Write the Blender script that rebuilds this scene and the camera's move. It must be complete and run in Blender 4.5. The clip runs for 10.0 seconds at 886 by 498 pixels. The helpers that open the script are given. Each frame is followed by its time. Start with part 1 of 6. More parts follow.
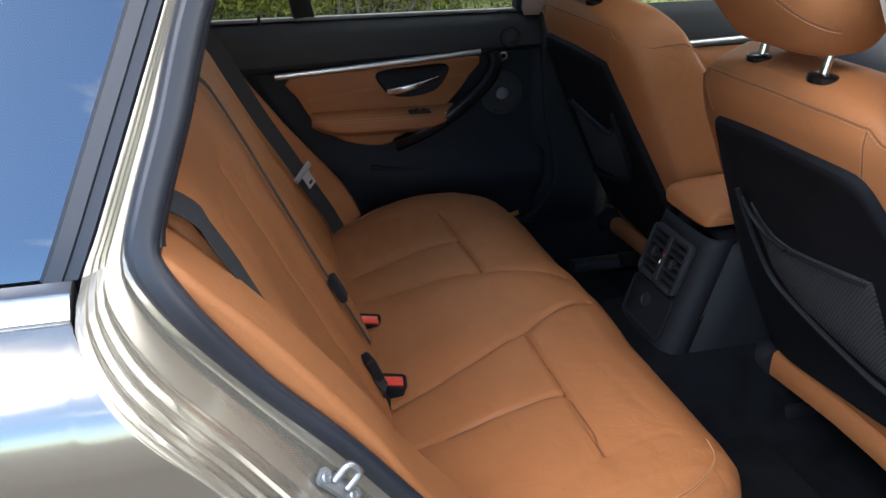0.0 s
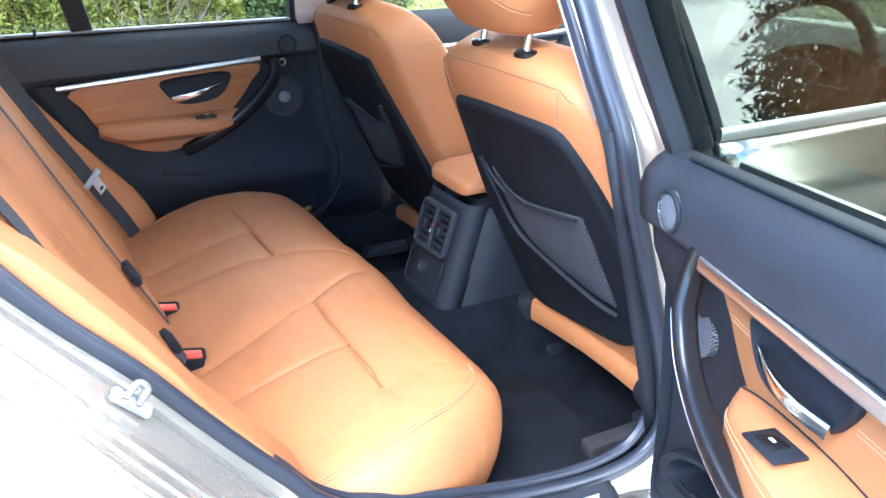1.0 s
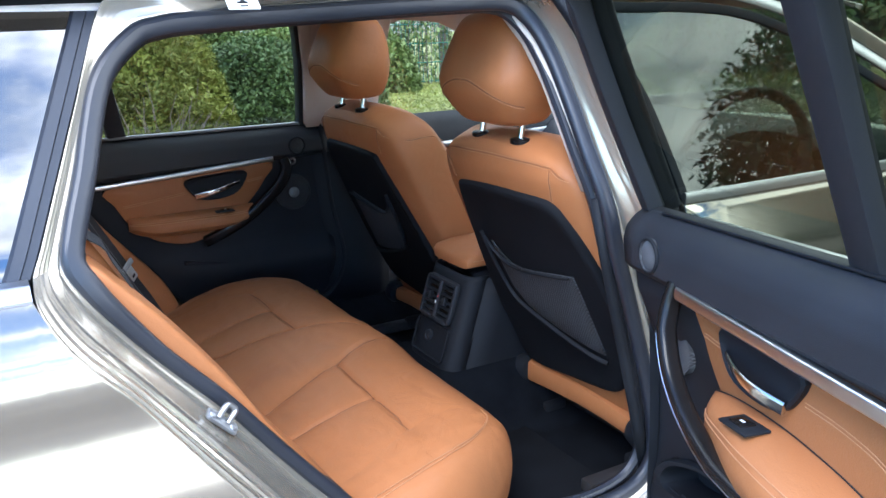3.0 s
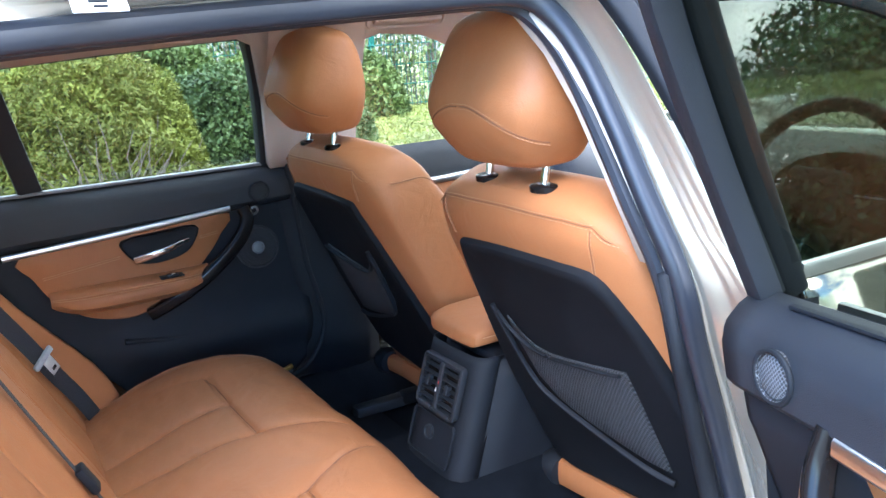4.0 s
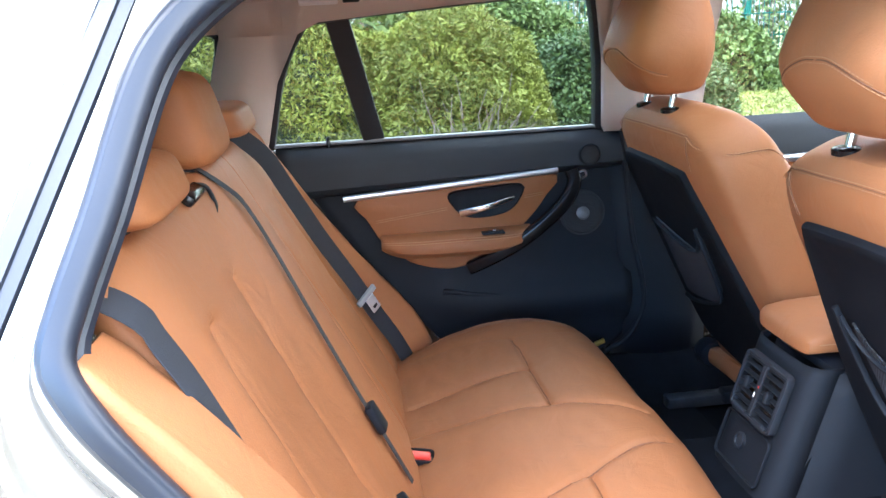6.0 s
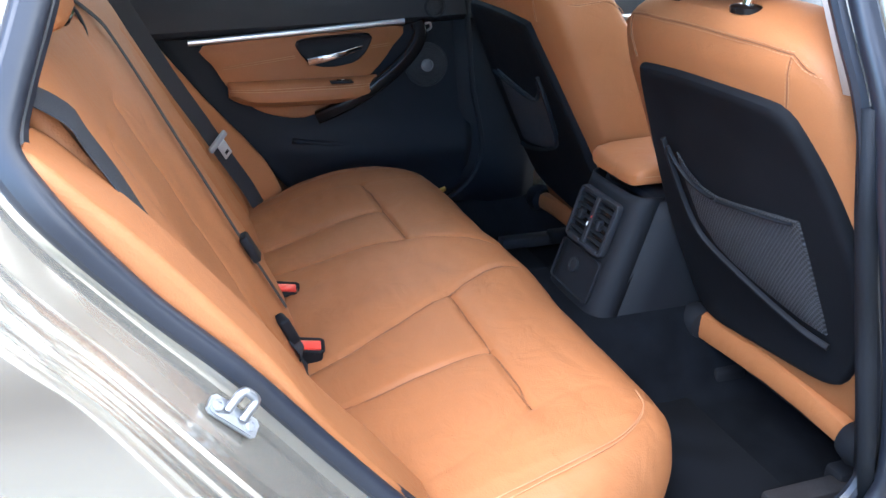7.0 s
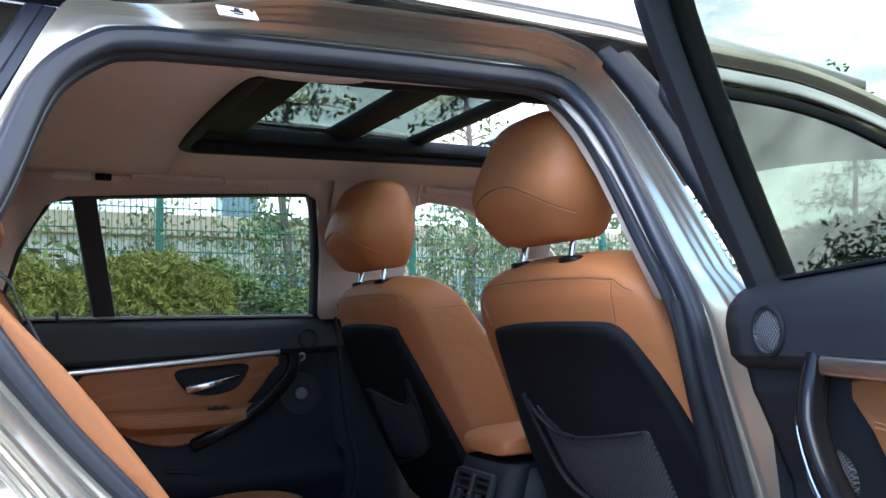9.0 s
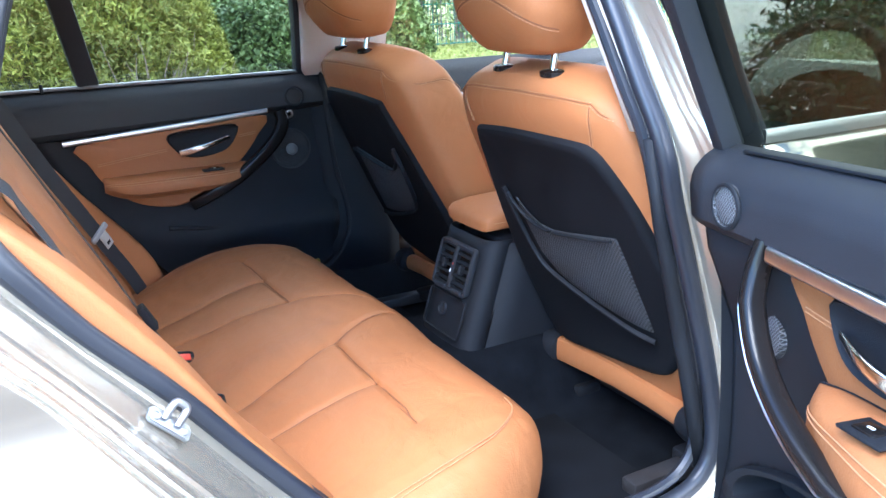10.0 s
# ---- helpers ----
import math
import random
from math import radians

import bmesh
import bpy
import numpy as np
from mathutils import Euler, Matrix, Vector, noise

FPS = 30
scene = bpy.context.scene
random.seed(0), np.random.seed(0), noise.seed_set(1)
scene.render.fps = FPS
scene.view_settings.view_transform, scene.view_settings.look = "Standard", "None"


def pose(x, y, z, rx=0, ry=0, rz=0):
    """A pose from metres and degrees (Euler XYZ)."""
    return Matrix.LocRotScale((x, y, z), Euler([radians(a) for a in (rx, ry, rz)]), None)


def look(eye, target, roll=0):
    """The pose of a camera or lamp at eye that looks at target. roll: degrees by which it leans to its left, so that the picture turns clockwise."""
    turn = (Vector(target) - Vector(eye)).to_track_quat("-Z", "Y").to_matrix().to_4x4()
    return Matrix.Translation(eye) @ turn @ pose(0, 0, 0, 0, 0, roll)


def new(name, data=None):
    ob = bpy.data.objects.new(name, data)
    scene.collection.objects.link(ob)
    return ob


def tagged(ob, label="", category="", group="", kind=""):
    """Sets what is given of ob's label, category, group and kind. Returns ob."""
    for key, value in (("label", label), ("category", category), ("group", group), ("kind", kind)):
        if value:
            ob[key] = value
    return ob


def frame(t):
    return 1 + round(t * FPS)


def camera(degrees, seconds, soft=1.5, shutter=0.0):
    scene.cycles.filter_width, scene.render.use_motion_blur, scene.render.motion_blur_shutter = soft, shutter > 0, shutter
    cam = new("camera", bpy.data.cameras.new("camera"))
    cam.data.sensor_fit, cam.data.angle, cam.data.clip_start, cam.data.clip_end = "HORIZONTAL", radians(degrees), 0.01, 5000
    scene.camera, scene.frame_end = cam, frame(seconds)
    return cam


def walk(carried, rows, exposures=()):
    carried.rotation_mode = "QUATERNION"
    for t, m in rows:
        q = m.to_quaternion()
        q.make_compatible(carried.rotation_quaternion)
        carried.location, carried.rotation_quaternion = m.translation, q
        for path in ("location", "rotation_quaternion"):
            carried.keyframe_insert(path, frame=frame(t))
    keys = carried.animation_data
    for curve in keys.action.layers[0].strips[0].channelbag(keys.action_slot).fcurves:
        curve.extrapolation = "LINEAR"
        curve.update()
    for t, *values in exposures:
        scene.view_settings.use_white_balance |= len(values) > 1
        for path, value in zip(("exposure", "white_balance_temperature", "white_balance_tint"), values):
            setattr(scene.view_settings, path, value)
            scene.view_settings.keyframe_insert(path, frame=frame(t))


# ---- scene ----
cam = camera(55.5, 10.0)
PATH = [
    (0, (0.436, -1.392, 1.312), (0.89, 0.375, 0.492), -0.3),
    (0.5, (0.474, -1.507, 1.285), (1.193, 0.147, 0.422), 1.2),
    (1, (0.436, -1.615, 1.292), (1.291, 0.023, 0.524), -0.1),
    (1.5, (0.268, -1.828, 1.284), (1.147, -0.148, 0.647), 0.2),
    (2, (0.199, -1.916, 1.296), (1.098, -0.232, 0.698), 0.2),
    (2.5, (0.198, -1.909, 1.298), (1.125, -0.227, 0.74), -0.2),
    (4, (0.488, -1.383, 1.275), (1.457, 0.297, 0.785), -3.7),
    (4.5, (0.572, -1.293, 1.244), (1.247, 0.534, 0.787), -4.3),
    (5, (0.598, -1.287, 1.237), (0.854, 0.648, 0.805), -3.4),
    (5.2, (0.599, -1.29, 1.242), (0.776, 0.655, 0.812), -3.5),
    (6.3, (0.549, -1.307, 1.227), (0.779, 0.591, 0.64), -2.3),
    (6.5, (0.515, -1.319, 1.221), (0.869, 0.534, 0.56), -1.1),
    (7, (0.467, -1.378, 1.197), (1.07, 0.357, 0.407), 1.0),
    (7.5, (0.444, -1.502, 1.169), (1.174, 0.223, 0.467), 0.9),
    (8, (0.396, -1.531, 1.058), (1.324, 0.23, 0.865), 0.1),
    (8.5, (0.371, -1.534, 0.976), (1.319, 0.223, 1.087), -0.6),
    (9, (0.377, -1.533, 0.963), (1.325, 0.22, 1.133), -1.0),
    (9.5, (0.363, -1.534, 1.098), (1.32, 0.197, 0.797), -1.4),
    (10, (0.38, -1.566, 1.197), (1.292, 0.112, 0.602), -1.8),
]

EXPOSURES = [(0, 0.95), (0.5, 2.15), (1.0, 2.95), (1.6, 1.6), (2.0, 0.87), (2.7, 1.3), (3.8, 2.3), (4.5, 2.9), (5.2, 3.08), (6.5, 2.35), (7.3, 2.15), (7.6, 2.35), (7.9, 2.75), (8.5, 1.75), (9.0, 1.25), (9.5, 1.75), (10, 2.45)]
KELVIN = ([0, 0.5, 1, 2, 4.5, 5.2, 7, 8, 9, 10], [6950, 6350, 5950, 6300, 5950, 5950, 6200, 5900, 6050, 5900])
walk(cam, [(t, look(eye, target, roll)) for t, eye, target, roll in PATH], [(t, stops + 0.85, float(np.interp(t, *KELVIN)), 10) for t, stops in EXPOSURES])

# ---- world and sun ----
SUN_ELEV, SUN_TURN = 50.0, 228.0   # degrees; turn is the compass of the sun's place, clockwise from +y
world = bpy.data.worlds.new("sky")
scene.world = world
world.use_nodes = True
wn, wl = world.node_tree.nodes, world.node_tree.links
wn.clear()
sky = wn.new("ShaderNodeTexSky")
sky.sky_type, sky.sun_disc = "NISHITA", False
sky.ozone_density, sky.dust_density, sky.air_density = 4.0, 0.4, 1.2
sky.sun_elevation, sky.sun_rotation = radians(SUN_ELEV), radians(SUN_TURN)
wtc = wn.new("ShaderNodeTexCoord")
wmap = wn.new("ShaderNodeMapping")
wmap.inputs["Scale"].default_value = (1.6, 1.6, 4.2)
wnoise = wn.new("ShaderNodeTexNoise")
wnoise.inputs["Scale"].default_value, wnoise.inputs["Detail"].default_value, wnoise.inputs["Roughness"].default_value = 1.5, 9.0, 0.58
wsep = wn.new("ShaderNodeSeparateXYZ")
wlift = wn.new("ShaderNodeMath")
wlift.operation, wlift.inputs[1].default_value = "MULTIPLY_ADD", -0.11
wramp = wn.new("ShaderNodeValToRGB")
wramp.color_ramp.elements[0].position, wramp.color_ramp.elements[1].position = 0.38, 0.53
wmix = wn.new("ShaderNodeMixRGB")
wbg = wn.new("ShaderNodeBackground")
wbg.inputs["Strength"].default_value = 0.15
wout = wn.new("ShaderNodeOutputWorld")
wl.new(wtc.outputs["Generated"], wmap.inputs["Vector"])
wl.new(wmap.outputs["Vector"], wnoise.inputs["Vector"])
wl.new(wtc.outputs["Generated"], wsep.inputs[0])
wl.new(wsep.outputs["Z"], wlift.inputs[0])
wdot, wside = wn.new("ShaderNodeVectorMath"), wn.new("ShaderNodeMath")   # cloud thickens towards the front
wdot.operation, wdot.inputs[1].default_value = "DOT_PRODUCT", (0.86, 0.12, 0.0)
wside.operation, wside.inputs[1].default_value = "MULTIPLY_ADD", 0.24
wl.new(wtc.outputs["Generated"], wdot.inputs[0])
wl.new(wdot.outputs["Value"], wside.inputs[0])
wl.new(wnoise.outputs["Fac"], wside.inputs[2])
wl.new(wside.outputs[0], wlift.inputs[2])
wl.new(wlift.outputs[0], wramp.inputs["Fac"])
wl.new(wramp.outputs["Color"], wmix.inputs["Fac"])
wdeep = wn.new("ShaderNodeMixRGB")   # a deep blue between the clouds
wdeep.blend_type, wdeep.inputs["Fac"].default_value, wdeep.inputs["Color2"].default_value = "MULTIPLY", 1.0, (0.62, 0.80, 0.98, 1)
wl.new(sky.outputs["Color"], wdeep.inputs["Color1"])
wl.new(wdeep.outputs["Color"], wmix.inputs["Color1"])
# clouds with bright crests and grey bellies
wshade, wgrey = wn.new("ShaderNodeTexNoise"), wn.new("ShaderNodeValToRGB")
wshade.inputs["Scale"].default_value, wshade.inputs["Detail"].default_value, wshade.inputs["Roughness"].default_value = 3.4, 7.0, 0.6
wgrey.color_ramp.elements[0].position, wgrey.color_ramp.elements[1].position = 0.38, 0.60
wgrey.color_ramp.elements[0].color, wgrey.color_ramp.elements[1].color = (4.6, 5.1, 5.8, 1), (11.6, 12.0, 12.5, 1)
wl.new(wmap.outputs["Vector"], wshade.inputs["Vector"])
wl.new(wshade.outputs["Fac"], wgrey.inputs["Fac"])
wl.new(wgrey.outputs["Color"], wmix.inputs["Color2"])
wl.new(wmix.outputs["Color"], wbg.inputs["Color"])
wl.new(wbg.outputs["Background"], wout.inputs["Surface"])
sun = new("sun", bpy.data.lights.new("sun", "SUN"))
sun.data.energy, sun.data.angle, sun.data.color = 1.05, radians(40), (1.0, 0.98, 0.945)
_a, _e = radians(SUN_TURN), radians(SUN_ELEV)
sun.matrix_world = look((0, 0, 0), (-math.sin(_a) * math.cos(_e), -math.cos(_a) * math.cos(_e), -math.sin(_e)))


# ---- materials ----
def mat(name, base, rough=0.5, metal=0.0, var=0.12, scale=8.0, grain=300.0, bump=0.0, coat=0.0, spec=0.5, stains=0.0, sheen=0.0):
    """A procedural surface: base colour with a broad and a fine variation, roughness wear and a fine relief."""
    m = bpy.data.materials.new(name)
    m.use_nodes = True
    n, l = m.node_tree.nodes, m.node_tree.links
    b = n["Principled BSDF"]
    tc = n.new("ShaderNodeTexCoord")
    broad, fine = n.new("ShaderNodeTexNoise"), n.new("ShaderNodeTexNoise")
    broad.inputs["Scale"].default_value, broad.inputs["Detail"].default_value = scale, 5.0
    fine.inputs["Scale"].default_value, fine.inputs["Detail"].default_value = grain, 2.0
    l.new(tc.outputs["Object"], broad.inputs["Vector"]), l.new(tc.outputs["Object"], fine.inputs["Vector"])
    mixf = n.new("ShaderNodeMath")
    mixf.operation = "MULTIPLY_ADD"
    mixf.inputs[1].default_value = 0.35
    l.new(fine.outputs["Fac"], mixf.inputs[0]), l.new(broad.outputs["Fac"], mixf.inputs[2])
    ramp = n.new("ShaderNodeValToRGB")
    ramp.color_ramp.elements[0].position, ramp.color_ramp.elements[1].position = 0.40, 0.95
    ramp.color_ramp.elements[0].color = (*[c * (1 - var) for c in base], 1)
    ramp.color_ramp.elements[1].color = (*[min(1, c * (1 + var)) for c in base], 1)
    l.new(mixf.outputs[0], ramp.inputs["Fac"])
    l.new(ramp.outputs["Color"], b.inputs["Base Color"])
    rr = n.new("ShaderNodeMapRange")
    rr.inputs["To Min"].default_value, rr.inputs["To Max"].default_value = max(0.02, rough * 0.85), min(1, rough * 1.18)
    l.new(broad.outputs["Fac"], rr.inputs["Value"])
    l.new(rr.outputs["Result"], b.inputs["Roughness"])
    b.inputs["Metallic"].default_value = metal
    b.inputs["Coat Weight"].default_value, b.inputs["Coat Roughness"].default_value = coat, 0.06
    b.inputs["Specular IOR Level"].default_value = spec
    b.inputs["Sheen Weight"].default_value = sheen
    if bump:
        bp = n.new("ShaderNodeBump")
        bp.inputs["Strength"].default_value, bp.inputs["Distance"].default_value = bump, 0.002
        l.new(fine.outputs["Fac"], bp.inputs["Height"])
        l.new(bp.outputs["Normal"], b.inputs["Normal"])
    return m


def leather(name, base, rough):
    """Grained leather: fine cells, soft creases, rubbed patches."""
    m = mat(name, base, rough, 0, 0.10, 5.0, 500.0, 0, 0, 0.26)
    n, l = m.node_tree.nodes, m.node_tree.links
    tc = n.new("ShaderNodeTexCoord")
    cells, crease = n.new("ShaderNodeTexVoronoi"), n.new("ShaderNodeTexNoise")
    cells.inputs["Scale"].default_value = 430
    crease.inputs["Scale"].default_value, crease.inputs["Detail"].default_value, crease.inputs["Distortion"].default_value = 16, 6, 1.2
    l.new(tc.outputs["Object"], cells.inputs["Vector"]), l.new(tc.outputs["Object"], crease.inputs["Vector"])
    b1, b2 = n.new("ShaderNodeBump"), n.new("ShaderNodeBump")
    b1.inputs["Strength"].default_value, b1.inputs["Distance"].default_value = 0.32, 0.0006
    b2.inputs["Strength"].default_value, b2.inputs["Distance"].default_value = 0.35, 0.006
    l.new(cells.outputs["Distance"], b1.inputs["Height"]), l.new(crease.outputs["Fac"], b2.inputs["Height"])
    l.new(b2.outputs["Normal"], b1.inputs["Normal"])
    l.new(b1.outputs["Normal"], n["Principled BSDF"].inputs["Normal"])
    return m


def glass(name, tint, gloss=0.0, graze=0.9):
    """A thin pane: clear with a tint, and a mirror of the surroundings by its own angle."""
    m = bpy.data.materials.new(name)
    m.use_nodes = True
    n, l = m.node_tree.nodes, m.node_tree.links
    n.clear()
    out, mix = n.new("ShaderNodeOutputMaterial"), n.new("ShaderNodeMixShader")
    tr, gl, lw, po, ma = n.new("ShaderNodeBsdfTransparent"), n.new("ShaderNodeBsdfGlossy"), n.new("ShaderNodeLayerWeight"), n.new("ShaderNodeMath"), n.new("ShaderNodeMath")
    tr.inputs["Color"].default_value = (*tint, 1)
    gl.inputs["Roughness"].default_value = 0.015
    lw.inputs["Blend"].default_value = 0.5
    po.operation, po.inputs[1].default_value = "POWER", 4.0
    ma.operation, ma.use_clamp = "MULTIPLY_ADD", True
    ma.inputs[1].default_value, ma.inputs[2].default_value = graze - gloss, 0.08 + gloss
    l.new(lw.outputs["Facing"], po.inputs[0]), l.new(po.outputs[0], ma.inputs[0]), l.new(ma.outputs[0], mix.inputs["Fac"])
    l.new(tr.outputs[0], mix.inputs[1]), l.new(gl.outputs[0], mix.inputs[2])
    l.new(mix.outputs[0], out.inputs["Surface"])
    return m


TAN = leather("tan_leather", (0.350, 0.133, 0.050), 0.52)
TAN_TRIM = leather("tan_trim_leather", (0.318, 0.122, 0.046), 0.5)
STITCH = mat("tan_thread", (0.44, 0.205, 0.095), 0.7)
SEAM_DARK = mat("shaded_leather_joint", (0.17, 0.064, 0.026), 0.8)
BLACK = mat("black_soft_plastic", (0.0112, 0.0127, 0.0160), 0.60, 0, 0.25, 10, 700, 0.25, spec=0.20)
BLACK_GRAIN = mat("charcoal_grained_vinyl", (0.0175, 0.0195, 0.0240), 0.52, 0, 0.14, 12, 950, 0.35, spec=0.36)
GLOSS = mat("gloss_black", (0.010, 0.009, 0.009), 0.20, 0, 0.2, 8, 200, 0, 0.0, 0.25)
CARPET = mat("charcoal_carpet", (0.0070, 0.0083, 0.0110), 1.0, 0, 0.4, 20, 900, 1.0, spec=0.05)
MAT_CLOTH = mat("black_floor_mat", (0.0055, 0.0068, 0.0098), 1.0, 0, 0.4, 14, 700, 1.0, spec=0.15)
def netting(name="black_netting", scale=46, low=(0.006, 0.007, 0.009, 1), high=(0.11, 0.115, 0.125, 1)):
    m = mat(name, (0.03, 0.032, 0.038), 0.7, 0, 0.2, 10, 500, 0.2)
    n, l = m.node_tree.nodes, m.node_tree.links
    tc = n.new("ShaderNodeTexCoord")
    fac = []
    for turn in (38, -38):
        mp, wv = n.new("ShaderNodeMapping"), n.new("ShaderNodeTexWave")
        mp.inputs["Rotation"].default_value = (radians(turn), 0, 0)
        wv.bands_direction = "Y"
        wv.inputs["Scale"].default_value, wv.inputs["Distortion"].default_value = scale, 0.3
        l.new(tc.outputs["Object"], mp.inputs["Vector"]), l.new(mp.outputs["Vector"], wv.inputs["Vector"])
        fac.append(wv)
    mx = n.new("ShaderNodeMath")
    mx.operation = "MAXIMUM"
    l.new(fac[0].outputs["Fac"], mx.inputs[0]), l.new(fac[1].outputs["Fac"], mx.inputs[1])
    rp = n.new("ShaderNodeValToRGB")
    rp.color_ramp.elements[0].position, rp.color_ramp.elements[1].position = 0.80, 0.93
    rp.color_ramp.elements[0].color, rp.color_ramp.elements[1].color = low, high
    l.new(mx.outputs[0], rp.inputs["Fac"])
    l.new(rp.outputs["Color"], n["Principled BSDF"].inputs["Base Color"])
    bp = n.new("ShaderNodeBump")
    bp.inputs["Strength"].default_value, bp.inputs["Distance"].default_value = 0.8, 0.002
    l.new(mx.outputs[0], bp.inputs["Height"]), l.new(bp.outputs["Normal"], n["Principled BSDF"].inputs["Normal"])
    return m


MESH = netting("black_netting", 62, (0.006, 0.007, 0.009, 1), (0.060, 0.064, 0.072, 1))
GRILLE = netting("perforated_grille", 95, (0.025, 0.025, 0.028, 1), (0.15, 0.155, 0.165, 1))
SPEAKER = netting("fine_speaker_cloth", 150, (0.012, 0.013, 0.015, 1), (0.045, 0.047, 0.052, 1))
RUBBER = mat("dark_rubber_seal", (0.017, 0.020, 0.028), 0.36, 0, 0.12, 10, 400, 0.015, spec=0.45)
HEADLINER = mat("beige_headliner_cloth", (0.70, 0.635, 0.58), 0.9, 0, 0.06, 6, 900, 0.4, sheen=0.2)
BEIGE = mat("beige_pillar_plastic", (0.60, 0.52, 0.45), 0.6, 0, 0.05, 6, 700, 0.2)
JAMBPAINT = mat("champagne_jamb_paint", (0.43, 0.392, 0.325), 0.24, 0.70, 0.05, 4, 1200, 0.003, 0.6)
PAINT = mat("champagne_metallic_paint", (0.35, 0.318, 0.268), 0.16, 0.88, 0.04, 3, 1500, 0.006, 1.0)
CHROME = mat("satin_aluminium", (0.60, 0.61, 0.63), 0.30, 1.0, 0.03, 4, 500, 0.02)
STEEL = mat("bright_steel", (0.66, 0.66, 0.65), 0.16, 1.0, 0.06, 30, 300, 0.02)
BELT = mat("black_webbing", (0.020, 0.022, 0.028), 0.75, 0, 0.2, 20, 800, 0.6)
RED = mat("red_button_plastic", (0.75, 0.05, 0.03), 0.4)
WHITE = mat("white_label", (0.75, 0.75, 0.73), 0.5)
WHITE_STEEL = mat("brushed_steel", (0.62, 0.63, 0.62), 0.42, 0.55, 0.08, 20, 400, 0.02)
BACKPANEL = mat("matt_black_back_panel", (0.0085, 0.0092, 0.0112), 0.72, 0, 0.25, 12, 800, 0.25, spec=0.10)
PALE_GREY = mat("pale_grey_plastic", (0.34, 0.35, 0.36), 0.5, 0, 0.1, 10, 300, 0.1)
GREY = mat("grey_grille_metal", (0.19, 0.195, 0.205), 0.45, 0.6, 0.1, 30, 900, 0.5)
TYRE = mat("tyre_rubber", (0.011, 0.011, 0.013), 0.55, 0, 0.25, 12, 300, 0.3)
RIM = mat("grey_alloy", (0.35, 0.36, 0.38), 0.3, 0.9, 0.08, 9, 300, 0.02)
CLEAR = glass("clear_side_glass", (0.80, 0.85, 0.82))
REARGLASS = glass("tinted_rear_glass", (0.56, 0.62, 0.57))
GREENGLASS = glass("green_tinted_glass", (0.27, 0.305, 0.25), -0.055, 0.42)
FRONTGLASS = glass("front_side_glass", (0.36, 0.42, 0.39), 0.10)
DARKGLASS = glass("privacy_glass", (0.03, 0.033, 0.036), 0.145)
ROOFGLASS = glass("dark_roof_glass", (0.085, 0.115, 0.10), 0.0)
DARKMETAL = mat("dark_painted_metal", (0.06, 0.06, 0.065), 0.4, 0.6, 0.3, 20, 300, 0.1)


# ---- mesh helpers ----
def part(name, bm, material, parent=None, label="", smooth=35):
    me = bpy.data.meshes.new(name)
    bmesh.ops.recalc_face_normals(bm, faces=bm.faces[:])
    bm.to_mesh(me)
    bm.free()
    me.materials.append(material)
    for p in me.polygons:
        p.use_smooth = True
    me.set_sharp_from_angle(angle=radians(smooth))
    ob = new(name, me)
    ob.parent = parent
    if label:
        ob["label"] = label
    return ob


def thing(name, label, category, at=(0, 0, 0), group="", kind=""):
    ob = new(name)
    ob.location = at
    ob.empty_display_size = 0.1
    bpy.context.view_layer.update()
    return tagged(ob, label, category, group, kind)


def under(ob, parent):
    """Parents a part that was built in world coordinates."""
    ob.parent = parent
    ob.matrix_parent_inverse = Matrix.Translation(-Vector(parent.location))
    return ob


def piece(name, bm, material, parent, label="", smooth=35):
    ob = part(name, bm, material, None, label, smooth)
    ob.parent = parent
    ob.matrix_parent_inverse = Matrix.Translation(-Vector(parent.location))
    return ob


def spline(pts, n=60, closed=False):
    """Evenly spaced points on a smooth curve through pts."""
    P = [np.array(p, float) for p in pts]
    k = len(P)
    out = []
    segs = k if closed else k - 1
    for i in range(segs):
        p0 = P[(i - 1) % k] if closed or i > 0 else 2 * P[0] - P[1]
        p1, p2 = P[i], P[(i + 1) % k]
        p3 = P[(i + 2) % k] if closed or i + 2 < k else 2 * P[-1] - P[-2]
        for j in range(16):
            t = j / 16
            out.append(0.5 * (2 * p1 + (p2 - p0) * t + (2 * p0 - 5 * p1 + 4 * p2 - p3) * t * t + (3 * p1 - p0 - 3 * p2 + p3) * t ** 3))
    out.append(P[0] if closed else P[-1])
    out = np.array(out)
    d = np.concatenate([[0], np.cumsum(np.linalg.norm(np.diff(out, axis=0), axis=1))])
    q = np.linspace(0, d[-1], n + 1)[:-1] if closed else np.linspace(0, d[-1], n)
    return np.stack([np.interp(q, d, out[:, c]) for c in range(out.shape[1])], axis=1)


def skin(rows, close_u=False, close_v=False, cap=False):
    """A surface through rows of points; cap fills the first and last row."""
    bm = bmesh.new()
    V = [[bm.verts.new(tuple(p)) for p in r] for r in rows]
    n, k = len(V), len(V[0])
    for i in range(n if close_v else n - 1):
        for j in range(k if close_u else k - 1):
            a, b, c, d = V[i][j], V[i][(j + 1) % k], V[(i + 1) % n][(j + 1) % k], V[(i + 1) % n][j]
            bm.faces.new((a, b, c, d))
    if cap:
        bm.faces.new(V[0][::-1]), bm.faces.new(V[-1])
    return bm


def sheet(fn, nu, nv):
    return skin([[fn(i / nu, j / nv) for j in range(nv + 1)] for i in range(nu + 1)])


